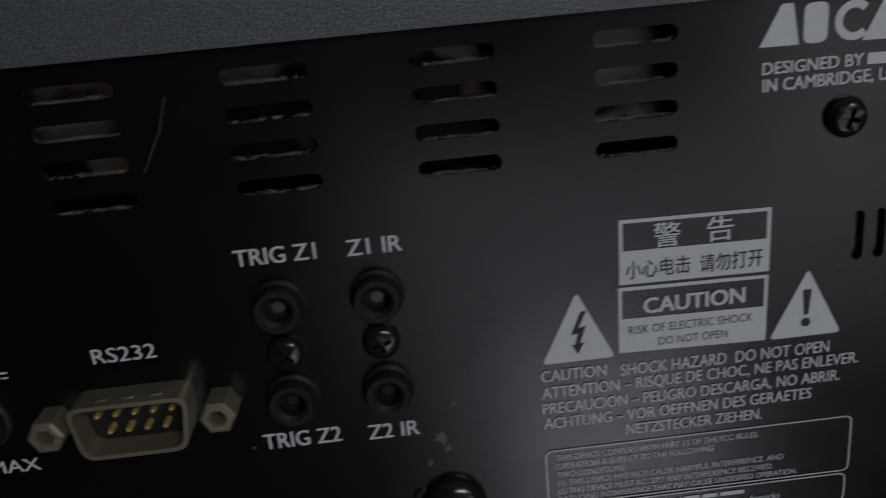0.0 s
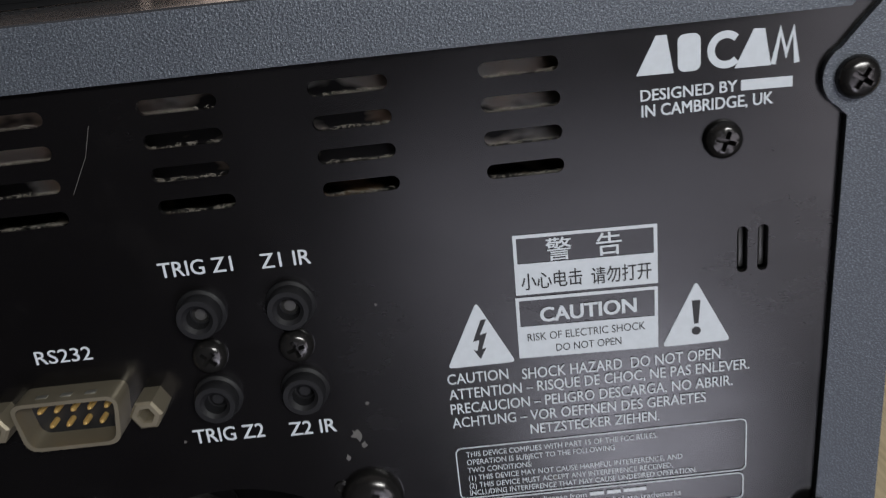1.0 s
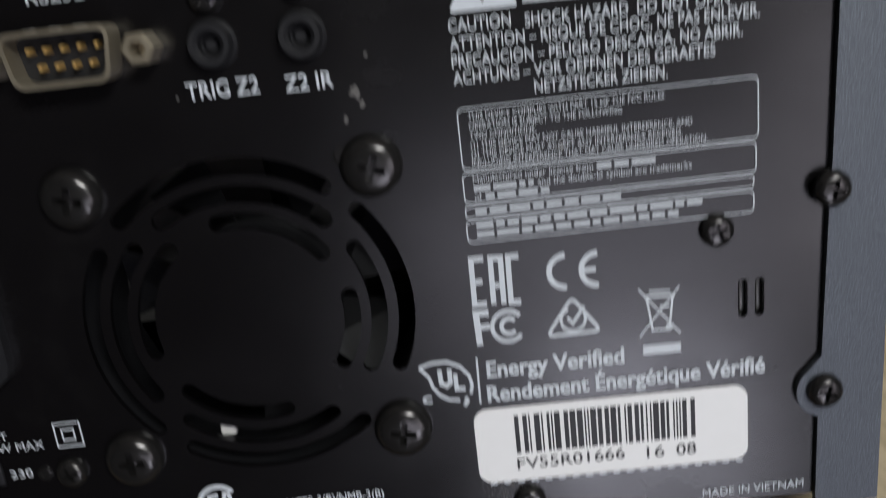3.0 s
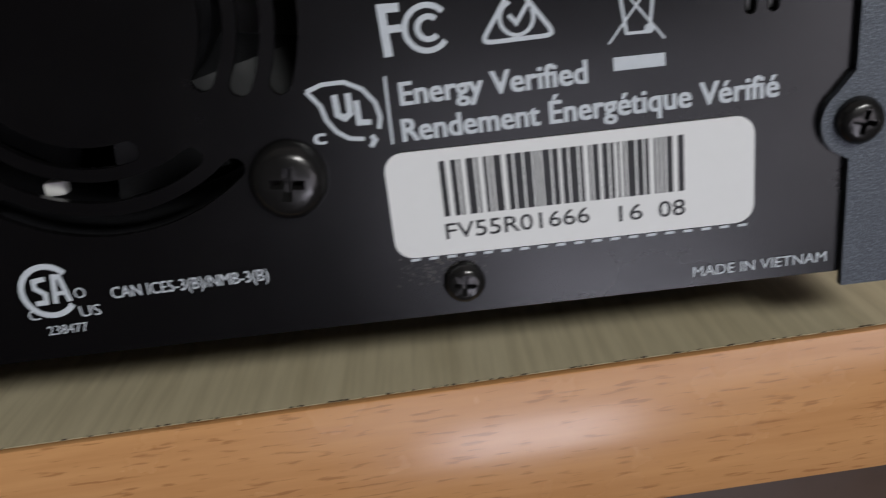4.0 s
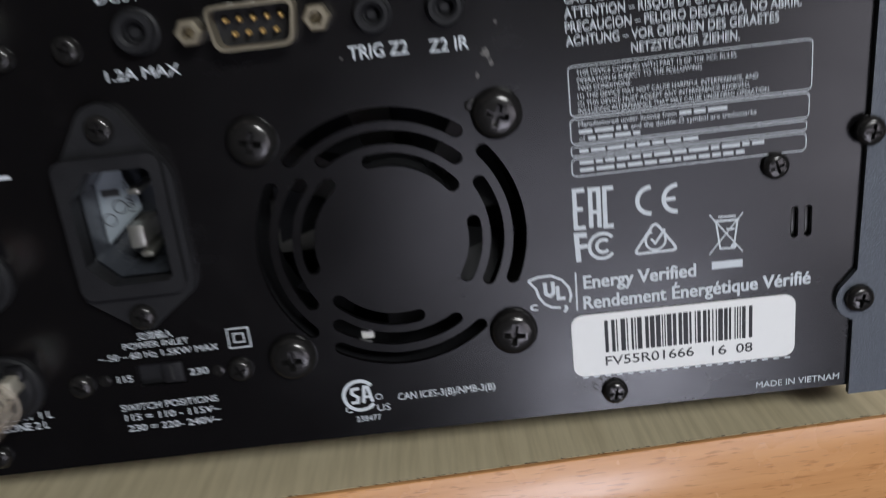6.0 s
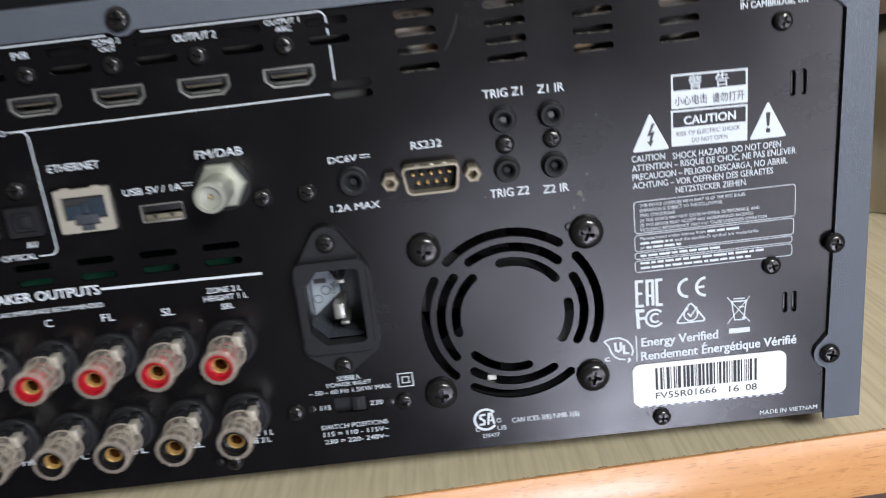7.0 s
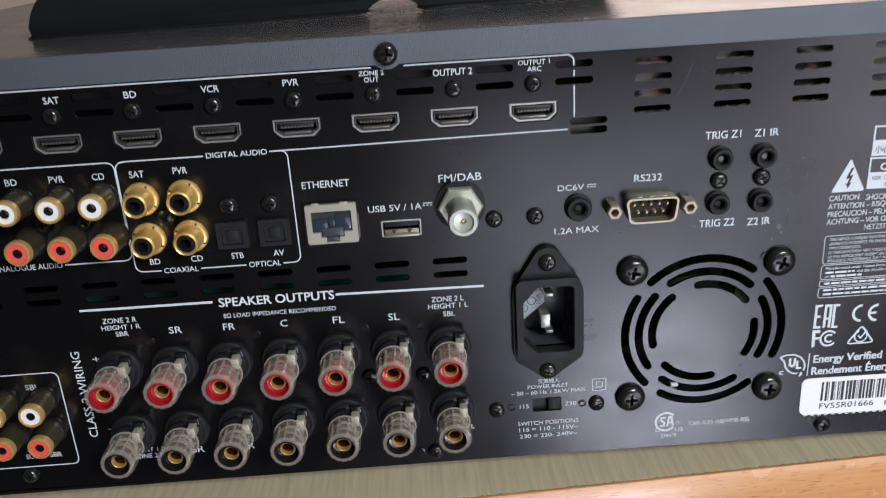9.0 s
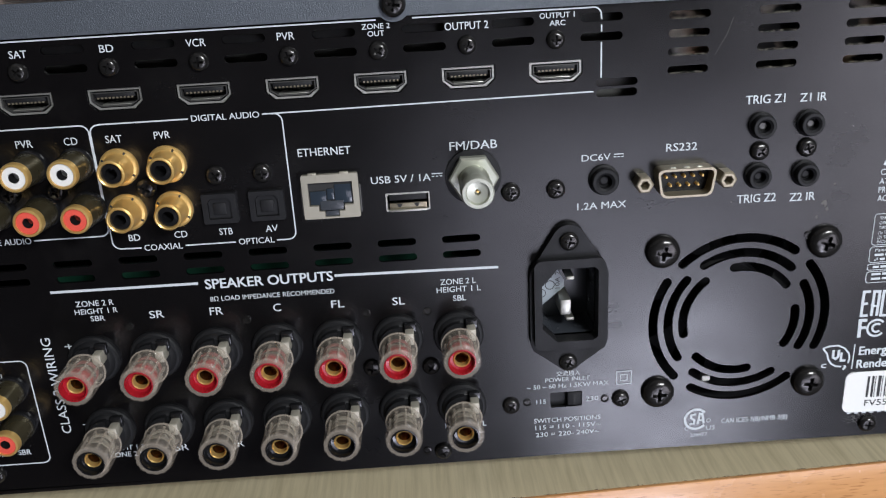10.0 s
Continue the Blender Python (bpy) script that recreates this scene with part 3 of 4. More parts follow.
for row, (z, ring_mesh, ring_mat, word) in enumerate(((61.2, POST_RING, RED, "red"), (35.2, BLACK_RING, GLOSSY, "black"))):
    for i in range(7):
        x = -90.2 - 19.25 * i
        post = part("binding_post", POST_COLLAR, RUBBER, receiver, "clear knurled speaker terminal with %s ring and gold bore" % word, (x, 0, z))
        part("shaft", POST_SHAFT, TIN, post, "tin plated flat lug")
        part("hood", POST_HOOD, RUBBER, post)
        part("stop_block", POST_BLOCK, GLOSSY, post)
        part("inner_core", POST_CORE, CORE_DARK, post)
        part("inner_sleeve", POST_NUT[row], (ROSE, SLEEVE)[row], post)
        part("inner_band", POST_BAND[row], (ROSE, SLEEVE)[row], post)
        part("inner_nut", POST_HEX, NICKEL, post)
        cap = part("cap", POST_CAP, CLEAR, post, "clear ribbed plastic cap")
        part("front_rim", POST_FRONT, CLEAR, cap)
        part("rear_rim", POST_REAR, FROSTED, cap)
        for a in range(9):
            part("rib", RIB, FROSTED, cap).rotation_euler = (0, radians(40 * a + 11 * i), 0)
        part("ring", ring_mesh, ring_mat, post)
        part("bore", POST_TUBE, GOLD, post, "gold plated bore")
        part("bore_shade", POST_BORE_SHADE, BORE, post)
        part("pin", POST_PIN, GOLD, post)

RCA_FLANGE = finish(lathe([(5.6, 0), (5.6, 0.8), (5.2, 1.3), (4.5, 1.5), (4.05, 2.2), (3.95, 7.2), (4.05, 7.7), (3.95, 8.3), (3.5, 8.7), (3.2, 8.5), (3.0, 7.6)], 36))
RCA_CORE = finish(lathe([(3.05, 1), (3.05, 7.7), (1.7, 7.9), (1.5, 3), (0, 3)], 28))
NOTCH = finish(block(-0.3, 0.3, -1.55, -1.2, 4.3, 5.2))
for x, z in ((-186.6, 122.7), (-172.6, 122.7), (-186.6, 108.9), (-172.8, 108.9)):
    jack = part("coaxial_socket", RCA_FLANGE, GOLD, receiver, "gold plated coaxial socket with black core", (x, 0, z))
    part("core", RCA_CORE, GLOSSY, jack)
    for a in (30, 120, 210, 300):
        part("notch", NOTCH, HOLE, jack).rotation_euler = (0, radians(a), 0)

PHONO_BASE = finish(lathe([(5.1, 0), (5.1, 1.2), (4.9, 1.6), (4.6, 1.8), (4.4, 2.2)], 36))
PHONO_BARREL = finish(lathe([(4.6, 1.7), (4.5, 6.8), (4.25, 7.4), (4.15, 11.2)], 36))
PHONO_TIP = finish(lathe([(4.15, 9.2), (4.25, 11.6), (4.0, 12.3), (3.4, 12.4), (3.3, 11.6)], 36))
PHONO_CORE = {}
for colour, mat in (("white", WHITE), ("red", REDRCA)):
    PHONO_CORE[colour] = finish(lathe([(3.35, 8), (3.35, 11.8), (3.2, 12.0), (1.55, 12.0), (1.4, 8.5), (0, 8.5)], 28))
PHONO_HOLE = finish(lathe([(1.42, 11.9), (1.38, 7.6), (0, 7.6)], 20))
for x, z, colour in ((-198.6, 124.3, "white"), (-211.9, 124.3, "white"), (-225.5, 124.3, "white"), (-197.6, 111.0, "red"), (-211.0, 111.0, "red"),
                     (-224.6, 111.0, "red"), (-234.2, 52.0, "white"), (-234.0, 39.3, "red"), (-247.5, 52.0, "white"), (-247.0, 39.3, "red")):
    jack = part("phono_socket", PHONO_BASE, GLOSSY, receiver, "smoked brass phono socket with %s core and gold rim" % colour, (x, 0, z))
    part("barrel", PHONO_BARREL, SMOKE, jack, "smoked brass barrel")
    part("rim", PHONO_TIP, GOLD, jack)
    part("core", PHONO_CORE[colour], WHITE if colour == "white" else REDRCA, jack)
    part("hole", PHONO_HOLE, RUBBER, jack)

for x in (-159.2, -145.2):
    opt = part("optical_socket", ring_of(round_rect(-5.1, 5.1, -4.6, 4.6, 0.4, 2), [(-3.4, -3.2), (3.4, -3.2), (3.4, 2.0), (2.4, 3.2), (-2.4, 3.2), (-3.4, 2.0)], -1.6, 0.0),
               RUBBER, receiver, "black optical audio socket with closed flap", (x, 0, 108.4))
    part("flap", sheet([[(-3.3, -3.1), (3.3, -3.1), (3.3, 1.95), (2.35, 3.1), (-2.35, 3.1), (-3.3, 1.95)]], -0.9, -0.2), RUBBER, opt)
    part("flap_rib", block(-1.9, 1.9, -1.3, -0.9, -1.9, 1.7, 0.15), RUBBER, opt)

port = part("network_socket", ring_of(round_rect(-8.4, 8.4, -6.8, 6.8, 0.5, 2),
            [(-6.6, 4.4), (6.6, 4.4), (6.6, -2.8), (3.9, -2.8), (3.9, -4.6), (2.2, -4.6), (2.2, -6.3), (-2.2, -6.3), (-2.2, -4.6), (-3.9, -4.6), (-3.9, -2.8), (-6.6, -2.8)], -1.6, 0.0),
            TIN, receiver, "metal shielded network socket", (-126.0, 0, 110.0))
# Dark plate for the socket's shaded depth; the panel is uncut here.
part("cavity_shade", block(-6.9, 6.9, -0.35, -0.15, -6.6, 4.7), HOLE, port)
# Small plates whose colour stands in for reflections in the socket's depth.
for x0, x1, z0, z1, depth in ((-6.2, -1.4, -2.6, 1.6, 0.9), (-1.2, 0.9, -1.2, 2.2, 0.8), (1.1, 6.2, -2.4, 3.4, 0.7), (-3.4, 3.5, -4.4, -1.5, 1.0), (-2.0, 2.0, -6.2, -4.6, 1.1)):
    part("insert", block(x0, x1, -depth, -0.4, z0, z1, 0.15), GLASSY if z0 > -4 else LINING, port, "plate standing for blue grey reflections inside the socket")
for x in (-5.0, 4.4):
    part("shield_spring", block(x - 1.3, x + 1.3, -1.5, -0.3, 6.7, 7.3, 0.2), TIN, port)
for x in (-8.6, 8.7):
    part("shield_tab", block(x - 0.3, x + 0.3, -1.0, -0.1, -5.5, 3.0, 0.1), STEEL, port)
part("bracket", ring_of([(-9.6, -7.9), (9.3, -7.9), (9.3, 7.6), (-9.6, 7.6)], round_rect(-8.8, 8.8, -7.0, 7.0, 0.4, 2), -0.4, -0.02), PANEL, port)

usb = part("usb_socket", ring_of(round_rect(-6.7, 6.7, -2.9, 2.9, 0.4, 2), round_rect(-6.2, 6.2, -2.35, 2.35, 0.3, 2), 0.1, 10), NICKEL, receiver, "metal socket with black tongue", (-103.2, 0, 106.4))
part("tongue", block(-5.6, 5.6, 0.6, 9, 0.4, 2.2, 0.1), RUBBER, usb)
part("spring_plate", block(-5.6, 5.6, 0.3, 1.2, -2.3, -0.5, 0.15), SATIN, usb, "bright sprung shell plate")
for x in (-2.6, 2.6):
    # Dark sheet painting in the shade of a V-shaped slit.
    part("slit_shade", sheet([[(x - 0.9, -0.55), (x + 0.9, -0.55), (x + 0.25, -1.7), (x - 0.25, -1.7)]], 0.15, 0.29), HOLE, usb)
part("lower_lip", block(-5.6, 5.6, -0.9, -0.5, -2.8, -2.2, 0.1), NICKEL, usb)
part("back", block(-6.2, 6.2, 9.2, 9.8, -2.4, 2.4), HOLE, usb)

fm = part("aerial_socket", lathe([(8.4, 0), (8.4, 0.7), (6, 0.75)], 36), RUBBER, receiver, "nickel threaded aerial socket with hexagon nut", (-83.3, 0, 113.0))
nut = lathe([(4.5, 0.7), (7.5, 0.7), (7.5, 3.2), (6.9, 3.8), (4.5, 3.8)], 6)
part("nut", nut, AERIAL, fm, smooth=False)
part("barrel", lathe([(4.3, 3.7)] + [(4.45 + 0.12 * (k % 2), 4.2 + 0.45 * k) for k in range(19)] + [(4.75, 13.2), (4.75, 17.6), (4.4, 18.2), (3.4, 18.2), (3.1, 17.2), (0.9, 16.9), (0.7, 15.5), (0, 15.5)], 36), AERIAL, fm, "nickel threaded barrel")
part("contact", lathe([(0.45, 15.4), (0.4, 16.3), (0, 16.4)], 14), GOLD, fm)


def mini_jack(x, z, name, label, r=3.55, d=3.2):
    ob = part(name, lathe([(r * 1.14, 0), (r * 1.14, 0.5), (r, 0.9), (r, d - 0.5), (r * 0.92, d), (r * 0.7, d), (r * 0.62, d - 0.3), (r * 0.52, d - 0.6), (r * 0.5, 0.4), (0, 0.4)], 36), RUBBER, receiver, label, (x, 0, z))
    part("contact", lathe([(r * 0.42, 0.45), (r * 0.26, 0.9), (0, 0.95)], 14), STEEL if z > 120 else RUBBER, ob)
    return ob


for x, z in ((3.1, 122.9), (17.5, 122.8), (2.9, 107.5), (17.4, 107.3)):
    mini_jack(x, z, "mini_jack", "round black mini jack socket")
mini_jack(-44.0, 109.3, "power_jack", "round black low voltage power socket", 4.1, 3.2)


def d_shape(w0, w1, h, r):
    pts = [(-w0, h), (w0, h), (w1, -h), (-w1, -h)]
    out = []
    for i, p in enumerate(pts):
        p, a, b = Vector(p), Vector(pts[i - 1]), Vector(pts[(i + 1) % 4])
        u, v = (a - p).normalized(), (b - p).normalized()
        for k in range(6):
            s = k / 5
            q = (p + u * r) * (1 - s) ** 2 + p * 2 * s * (1 - s) + (p + v * r) * s ** 2
            out.append((q.x, q.y))
    return out


serial = part("serial_socket", ring_of(d_shape(8.9, 7.7, 4.4, 2.2), d_shape(8.2, 7.0, 3.75, 1.8), -5.6, 0.0), SATIN, receiver, "nickel nine pin serial socket", (-20.2, 0, 108.2))
part("floor_plate", sheet([d_shape(8.2, 7.0, 3.75, 1.8)], -0.8, -0.1), RUBBER, serial)
PIN = finish(lathe([(0.5, 0.5), (0.5, 2.6), (0.3, 3.1), (0, 3.2)], 12))
for i in range(9):
    part("pin", PIN, GOLD, serial, "", (-5.5 + 2.75 * i, 0, 1.3) if i < 5 else (-4.1 + 2.75 * (i - 5), 0, -1.4))
DIMPLE = finish(block(-0.9, 0.9, -4.1, -3.0, 4.25, 4.55, 0.1))
for x in (-4, 0, 4):
    part("dimple", DIMPLE, NICKEL, serial, "", (x, 0, 0))
NUT = finish(lathe([(2.75, 0), (2.75, 5.0), (2.3, 5.4), (1.5, 5.4), (1.25, 4.9), (1.2, 1.5), (0, 1.5)], 6), False)
for x in (-32.7, -7.7):
    part("hex_standoff", NUT, SATIN, receiver, "nickel hexagon standoff beside the serial socket", (x, 0, 108.2))

# mains inlet, its flange ears and blades
ears = arc(-55.0, 91.3, 5.2, 145, 35, 10) + [(-43.2, 82.2), (-42.6, 80.0), (-42.6, 57.0), (-43.4, 54.4)] + arc(-55.2, 50.9, 4.3, -38, -142, 10) + [(-66.6, 54.4), (-67.3, 57.0), (-67.3, 80.0), (-66.8, 82.2)]
inlet = part("mains_inlet", sheet([ears, INLET], -2.6, 0.0), RUBBER, receiver, "black three pin mains inlet")
part("shroud", ring_of(round_rect(-66.2, -43.9, 55.4, 86.0, 2.6, 5), INLET, -5.0, -2.6), RUBBER, inlet, "raised black rim")
well = bmesh.new()
loop = INLET
front = [well.verts.new((x, 0, z)) for x, z in loop]
back = [well.verts.new((x, 15, z)) for x, z in loop]
for i in range(len(loop)):
    j = (i + 1) % len(loop)
    well.faces.new((front[i], front[j], back[j], back[i]))
well.faces.new(back)
part("well", well, LINING, inlet, "black inner well", smooth=False)
part("marked_plate", sheet([[(-63.6, 77.4), (-59.0, 82.9), (-57.2, 82.9), (-57.2, 78.2), (-54.6, 73.4), (-54.6, 71.0), (-63.6, 63.6)]], 9.2, 9.8), PLATE, inlet, "grey moulded plate with rating marks", smooth=False)
part("rating_mark", lettering("10A 25", -56.0, 70.6, 7.4, 1.5, 0, 9.15, turn=1), PRINT_DARK, inlet)
part("rating_mark", ribbon(circle(-59.2, 72.0, 1.5, 20), 0.3, True, y=9.15), PRINT_DARK, inlet)
part("rating_mark", ribbon(circle(-62.0, 69.2, 1.4, 20), 0.25, True, y=9.15), PRINT_DARK, inlet)
# Dark block in place of a shaded slot.
part("key_slot_shade", block(-62.6, -58.6, 9.05, 9.15, 74.6, 76.2), HOLE, inlet)
for x, z, w, h in ((-53.5, 76.3, 1.3, 0.6), (-55.0, 66.2, 1.7, 2.6), (-53.6, 62.0, 1.3, 0.6)):
    part("blade", block(x - w, x + w, 3.5, 14.9, z - h, z + h, 0.3), NICKEL, inlet, "nickel contact blade")
screw(-55.0, 91.3, 3.0, 1.6, -2.6, 15)
screw(-55.4, 49.8, 3.0, 1.6, -2.6, 25)

selector = part("voltage_selector", block(-61.2, -50.0, 2.2, 3.0, 31.2, 37.6), RUBBER, receiver, "black recessed voltage selector switch")
part("slider", block(-55.2, -50.5, -0.2, 2.2, 31.9, 36.9, 0.4), RUBBER, selector)
part("slider_mark", block(-53.2, -52.6, -0.35, -0.2, 32.7, 36.2), HOLE, selector)
RIVET = finish(lathe([(1.35, 0), (1.35, 0.35), (0.95, 0.45), (0.8, 0.1), (0, 0.1)], 20))
for x, z in ((-68.6, 34.2), (-42.7, 33.7), (-193.0, 71.4), (-156.3, 71.2), (-118.8, 70.6), (-99.6, 69.8), (-102.7, 18.4), (20.6, 87.0)):
    part("rivet", RIVET, SCREW, receiver, "", (x, 0, z))

# ---- printed legends on the rear panel ----


def legend(bm, mat=PRINT, label=""):
    return part("legend", bm, mat, rear_panel, label, smooth=False)


for body, x, z, w, h, bold in (
        ("TRIG Z1", -2.2, 129.5, 11.7, 2.55, 0.012), ("Z1 IR", 14.0, 129.3, 7.9, 2.5, 0.012), ("TRIG Z2", -2.8, 99.0, 12.0, 2.7, 0.012), ("Z2 IR", 13.5, 98.6, 7.9, 2.6, 0.012),
        ("RS232", -25.3, 116.8, 9.3, 2.4, 0.005), ("DC6V", -50.7, 115.4, 8.7, 2.0, 0.0), ("1.2A MAX", -52.0, 100.2, 15.0, 2.2, 0.0), ("FM/DAB", -89.9, 121.3, 14.1, 2.6, 0.005),
        ("USB 5V / 1A", -113.8, 112.6, 17.8, 2.2, 0.005), ("ETHERNET", -134.5, 122.3, 15.5, 2.4, 0.005), ("OUTPUT 1", -62.7, 157.5, 9.9, 1.5, 0.01), ("ARC", -59.9, 155.4, 4.5, 1.5, 0.01),
        ("OUTPUT 2", -89.5, 155.9, 12.3, 2.1, 0.01), ("ZONE 2", -112.7, 157.5, 7.9, 1.5, 0.01), ("OUT", -111.2, 155.5, 4.7, 1.5, 0.01), ("PVR", -136.5, 156.0, 4.9, 2.1, 0.005),
        ("VCR", -161.9, 155.7, 5.5, 2.1, 0.005), ("BD", -185.9, 155.6, 3.9, 2.1, 0.005), ("SAT", -210.9, 155.4, 4.9, 2.1, 0.005), ("DIGITAL AUDIO", -163.7, 134.7, 19.5, 1.8, 0.01),
        ("SAT", -189.1, 130.0, 4.7, 2.2, 0.005), ("PVR", -175.1, 130.3, 4.6, 2.2, 0.005), ("STB", -160.7, 99.8, 4.0, 2.1, 0.005), ("AV", -146.7, 99.8, 3.6, 2.1, 0.005),
        ("BD", -187.9, 99.7, 3.4, 2.1, 0.005), ("CD", -174.2, 99.8, 3.9, 2.1, 0.005), ("COAXIAL", -183.8, 96.3, 11.5, 1.9, 0.005), ("OPTICAL", -155.3, 96.3, 10.8, 1.9, 0.005),
        ("CD", -201.0, 130.1, 3.9, 2.2, 0.005), ("PVR", -214.8, 130.1, 4.8, 2.2, 0.005), ("BD", -228.8, 130.1, 3.8, 2.2, 0.005), ("ANALOGUE AUDIO", -239.5, 100.9, 22.7, 1.9, 0.01),
        ("SPEAKER OUTPUTS", -167.5, 82.5, 39.3, 3.2, 0.022), ("8\u03a9 LOAD IMPEDANCE RECOMMENDED", -166.7, 78.2, 38.6, 1.6, 0.005),
        ("ZONE 2 R", -208.0, 79.3, 11.6, 1.9, 0.0), ("HEIGHT 1 R", -208.8, 76.7, 13.2, 1.8, 0.0), ("SBR", -204.4, 74.2, 4.4, 1.8, 0.0),
        ("SR", -186.2, 73.9, 4.5, 2.5, 0.0), ("FR", -167.5, 73.6, 4.1, 2.6, 0.0), ("C", -147.7, 73.4, 2.4, 2.6, 0.0), ("FL", -129.6, 73.2, 4.1, 2.6, 0.0), ("SL", -110.4, 72.8, 3.9, 2.6, 0.0),
        ("ZONE 2 L", -95.0, 78.5, 11.1, 1.9, 0.0), ("HEIGHT 1 L", -96.3, 75.9, 13.8, 1.9, 0.0), ("SBL", -91.3, 72.8, 4.1, 1.9, 0.0),
        ("SBR", -204.4, 29.6, 4.4, 1.8, 0.0), ("HEIGHT 1 R", -208.8, 27.0, 13.2, 1.8, 0.0), ("ZONE 2 R", -208.0, 24.4, 11.6, 1.9, 0.0),
        ("SR", -186.2, 25.3, 4.5, 2.5, 0.0), ("FR", -167.5, 25.2, 4.1, 2.5, 0.0), ("C", -147.7, 25.1, 2.4, 2.5, 0.0), ("FL", -129.6, 25.0, 4.1, 2.5, 0.0), ("SL", -110.4, 24.8, 3.9, 2.5, 0.0),
        ("SBL", -91.3, 29.2, 4.1, 1.9, 0.0), ("HEIGHT 1 L", -96.3, 26.6, 13.8, 1.9, 0.0), ("ZONE 2 L", -95.0, 24.0, 11.1, 1.9, 0.0),
        ("SBL", -239.7, 55.9, 4.7, 2.1, 0.0), ("SBR", -237.3, 27.9, 4.3, 2.0, 0.0), ("SUB 1", -246.0, 27.7, 6.0, 2.0, 0.0), ("+", -214.3, 64.8, 2.6, 2.6, 0.0), ("\u2013", -214.3, 36.8, 2.6, 2.4, 0.0),
        ("\u4ea4\u6d41\u8f93\u5165", -58.8, 43.4, 7.8, 1.5, 0.005), ("POWER INLET", -62.5, 41.3, 14.7, 1.5, 0.0), ("~ 50 \u2013 60 Hz 1.5KW MAX", -68.7, 38.9, 27.2, 1.6, 0.0),
        ("115", -65.6, 33.3, 3.3, 1.7, 0.005), ("230", -49.1, 33.3, 4.2, 1.7, 0.005), ("SWITCH POSITIONS", -66.5, 26.0, 22.4, 1.7, 0.0), ("115 = 110 - 115V~", -66.1, 23.4, 22.0, 1.7, 0.005),
        ("230 = 220- 240V~", -66.0, 20.6, 21.5, 1.7, 0.005), ("DESIGNED BY", 74.6, 149.2, 14.4, 1.7, 0.02), ("IN CAMBRIDGE, UK", 74.7, 146.8, 19.7, 1.8, 0.02),
        ("CAUTION", 41.1, 105.1, 10.2, 1.95, 0.0), ("SHOCK HAZARD  DO NOT OPEN", 53.6, 104.7, 33.2, 2.0, 0.0), ("ATTENTION \u2013 RISQUE DE CHOC, NE PAS ENLEVER.", 41.1, 102.2, 50.6, 1.95, 0.0),
        ("PRECAUCION \u2013 PELIGRO DESCARGA, NO ABRIR.", 41.1, 99.4, 47.8, 1.95, 0.0), ("ACHTUNG \u2013 VOR OEFFNEN DES GERAETES", 41.1, 96.7, 43.3, 1.95, 0.0), ("NETZSTECKER ZIEHEN.", 54.3, 94.0, 22.1, 1.9, 0.0),
        ("THIS DEVICE COMPLIES WITH PART 15 OF THE FCC RULES.", 42.8, 90.6, 33.2, 1.05, 0.0), ("OPERATION IS SUBJECT TO THE FOLLOWING", 42.8, 89.0, 25.8, 1.05, 0.0), ("TWO CONDITIONS:", 42.8, 87.4, 11.2, 1.05, 0.0),
        ("(1) THIS DEVICE MAY NOT CAUSE HARMFUL INTERFERENCE, AND", 42.8, 85.8, 37.5, 1.05, 0.0), ("(2) THIS DEVICE MUST ACCEPT ANY INTERFERENCE RECEIVED,", 42.8, 84.2, 35.8, 1.05, 0.0),
        ("INCLUDING INTERFERENCE THAT MAY CAUSE UNDESIRED OPERATION.", 42.8, 82.7, 40.0, 1.05, 0.0), ("Manufactured under license from", 42.6, 79.9, 20.6, 1.1, 0.0),
        ("and the double-D symbol are trademarks", 53.6, 78.3, 26.4, 1.1, 0.0), ("of", 42.6, 76.8, 1.3, 1.1, 0.0), ("Energy Verified", 41.7, 43.4, 25.0, 3.1, 0.028),
        ("Rendement \u00c9nerg\u00e9tique V\u00e9rifi\u00e9", 41.4, 38.5, 51.0, 3.1, 0.028), ("c", 29.4, 39.5, 1.6, 2.2, 0.03), ("CAN ICES-3(B)/NMB-3(B)", -2.9, 20.9, 22.6, 1.8, 0.0),
        ("C", -15.4, 19.0, 1.6, 1.6, 0.0), ("US", -8.0, 18.7, 3.0, 1.7, 0.0), ("238477", -13.3, 16.4, 5.8, 1.45, 0.0), ("MADE IN VIETNAM", 80.5, 13.4, 19.4, 1.6, 0.005)):
    legend(lettering(body, x, z, w, h, bold))
legend(lettering("CLASS 2 WIRING", -218.4, 34.9, 34.6, 3.0, 0, turn=1))
legend(lettering("\u8b66", 59.0, 125.7, 4.0, 2.9, 0.01))
legend(lettering("\u544a", 67.0, 125.7, 4.0, 2.9, 0.01))
# direct current signs
for x0, x1, z in ((-41.0, -38.0, 117.0), (-95.6, -92.4, 114.6)):
    bm = ribbon([(x0, z), (x1, z)], 0.3)
    for k in range(3):
        a = x0 + k * (x1 - x0) / 2.7
        ribbon([(a, z - 0.8), (a + 0.75, z - 0.8)], 0.3, bm=bm)
    legend(bm)
# maker's mark as plain shapes
mark = flat([[(74.0, 153.0), (77.0, 158.6), (78.6, 158.6), (79.6, 152.9)]])
legend(mark, label="plain white maker's mark")
legend(flat([round_rect(80.2, 83.6, 152.9, 158.4, 1.0, 3)]))
legend(ribbon(arc(87.3, 155.5, 2.2, 45, 315, 20), 1.1))
legend(flat([[(88.6, 152.6), (91.4, 158.1), (93.0, 158.0), (94.0, 152.5)]]))
legend(ribbon([(94.3, 152.6), (95.3, 157.4), (96.2, 154.0), (97.2, 157.4), (97.8, 152.5)], 0.8))
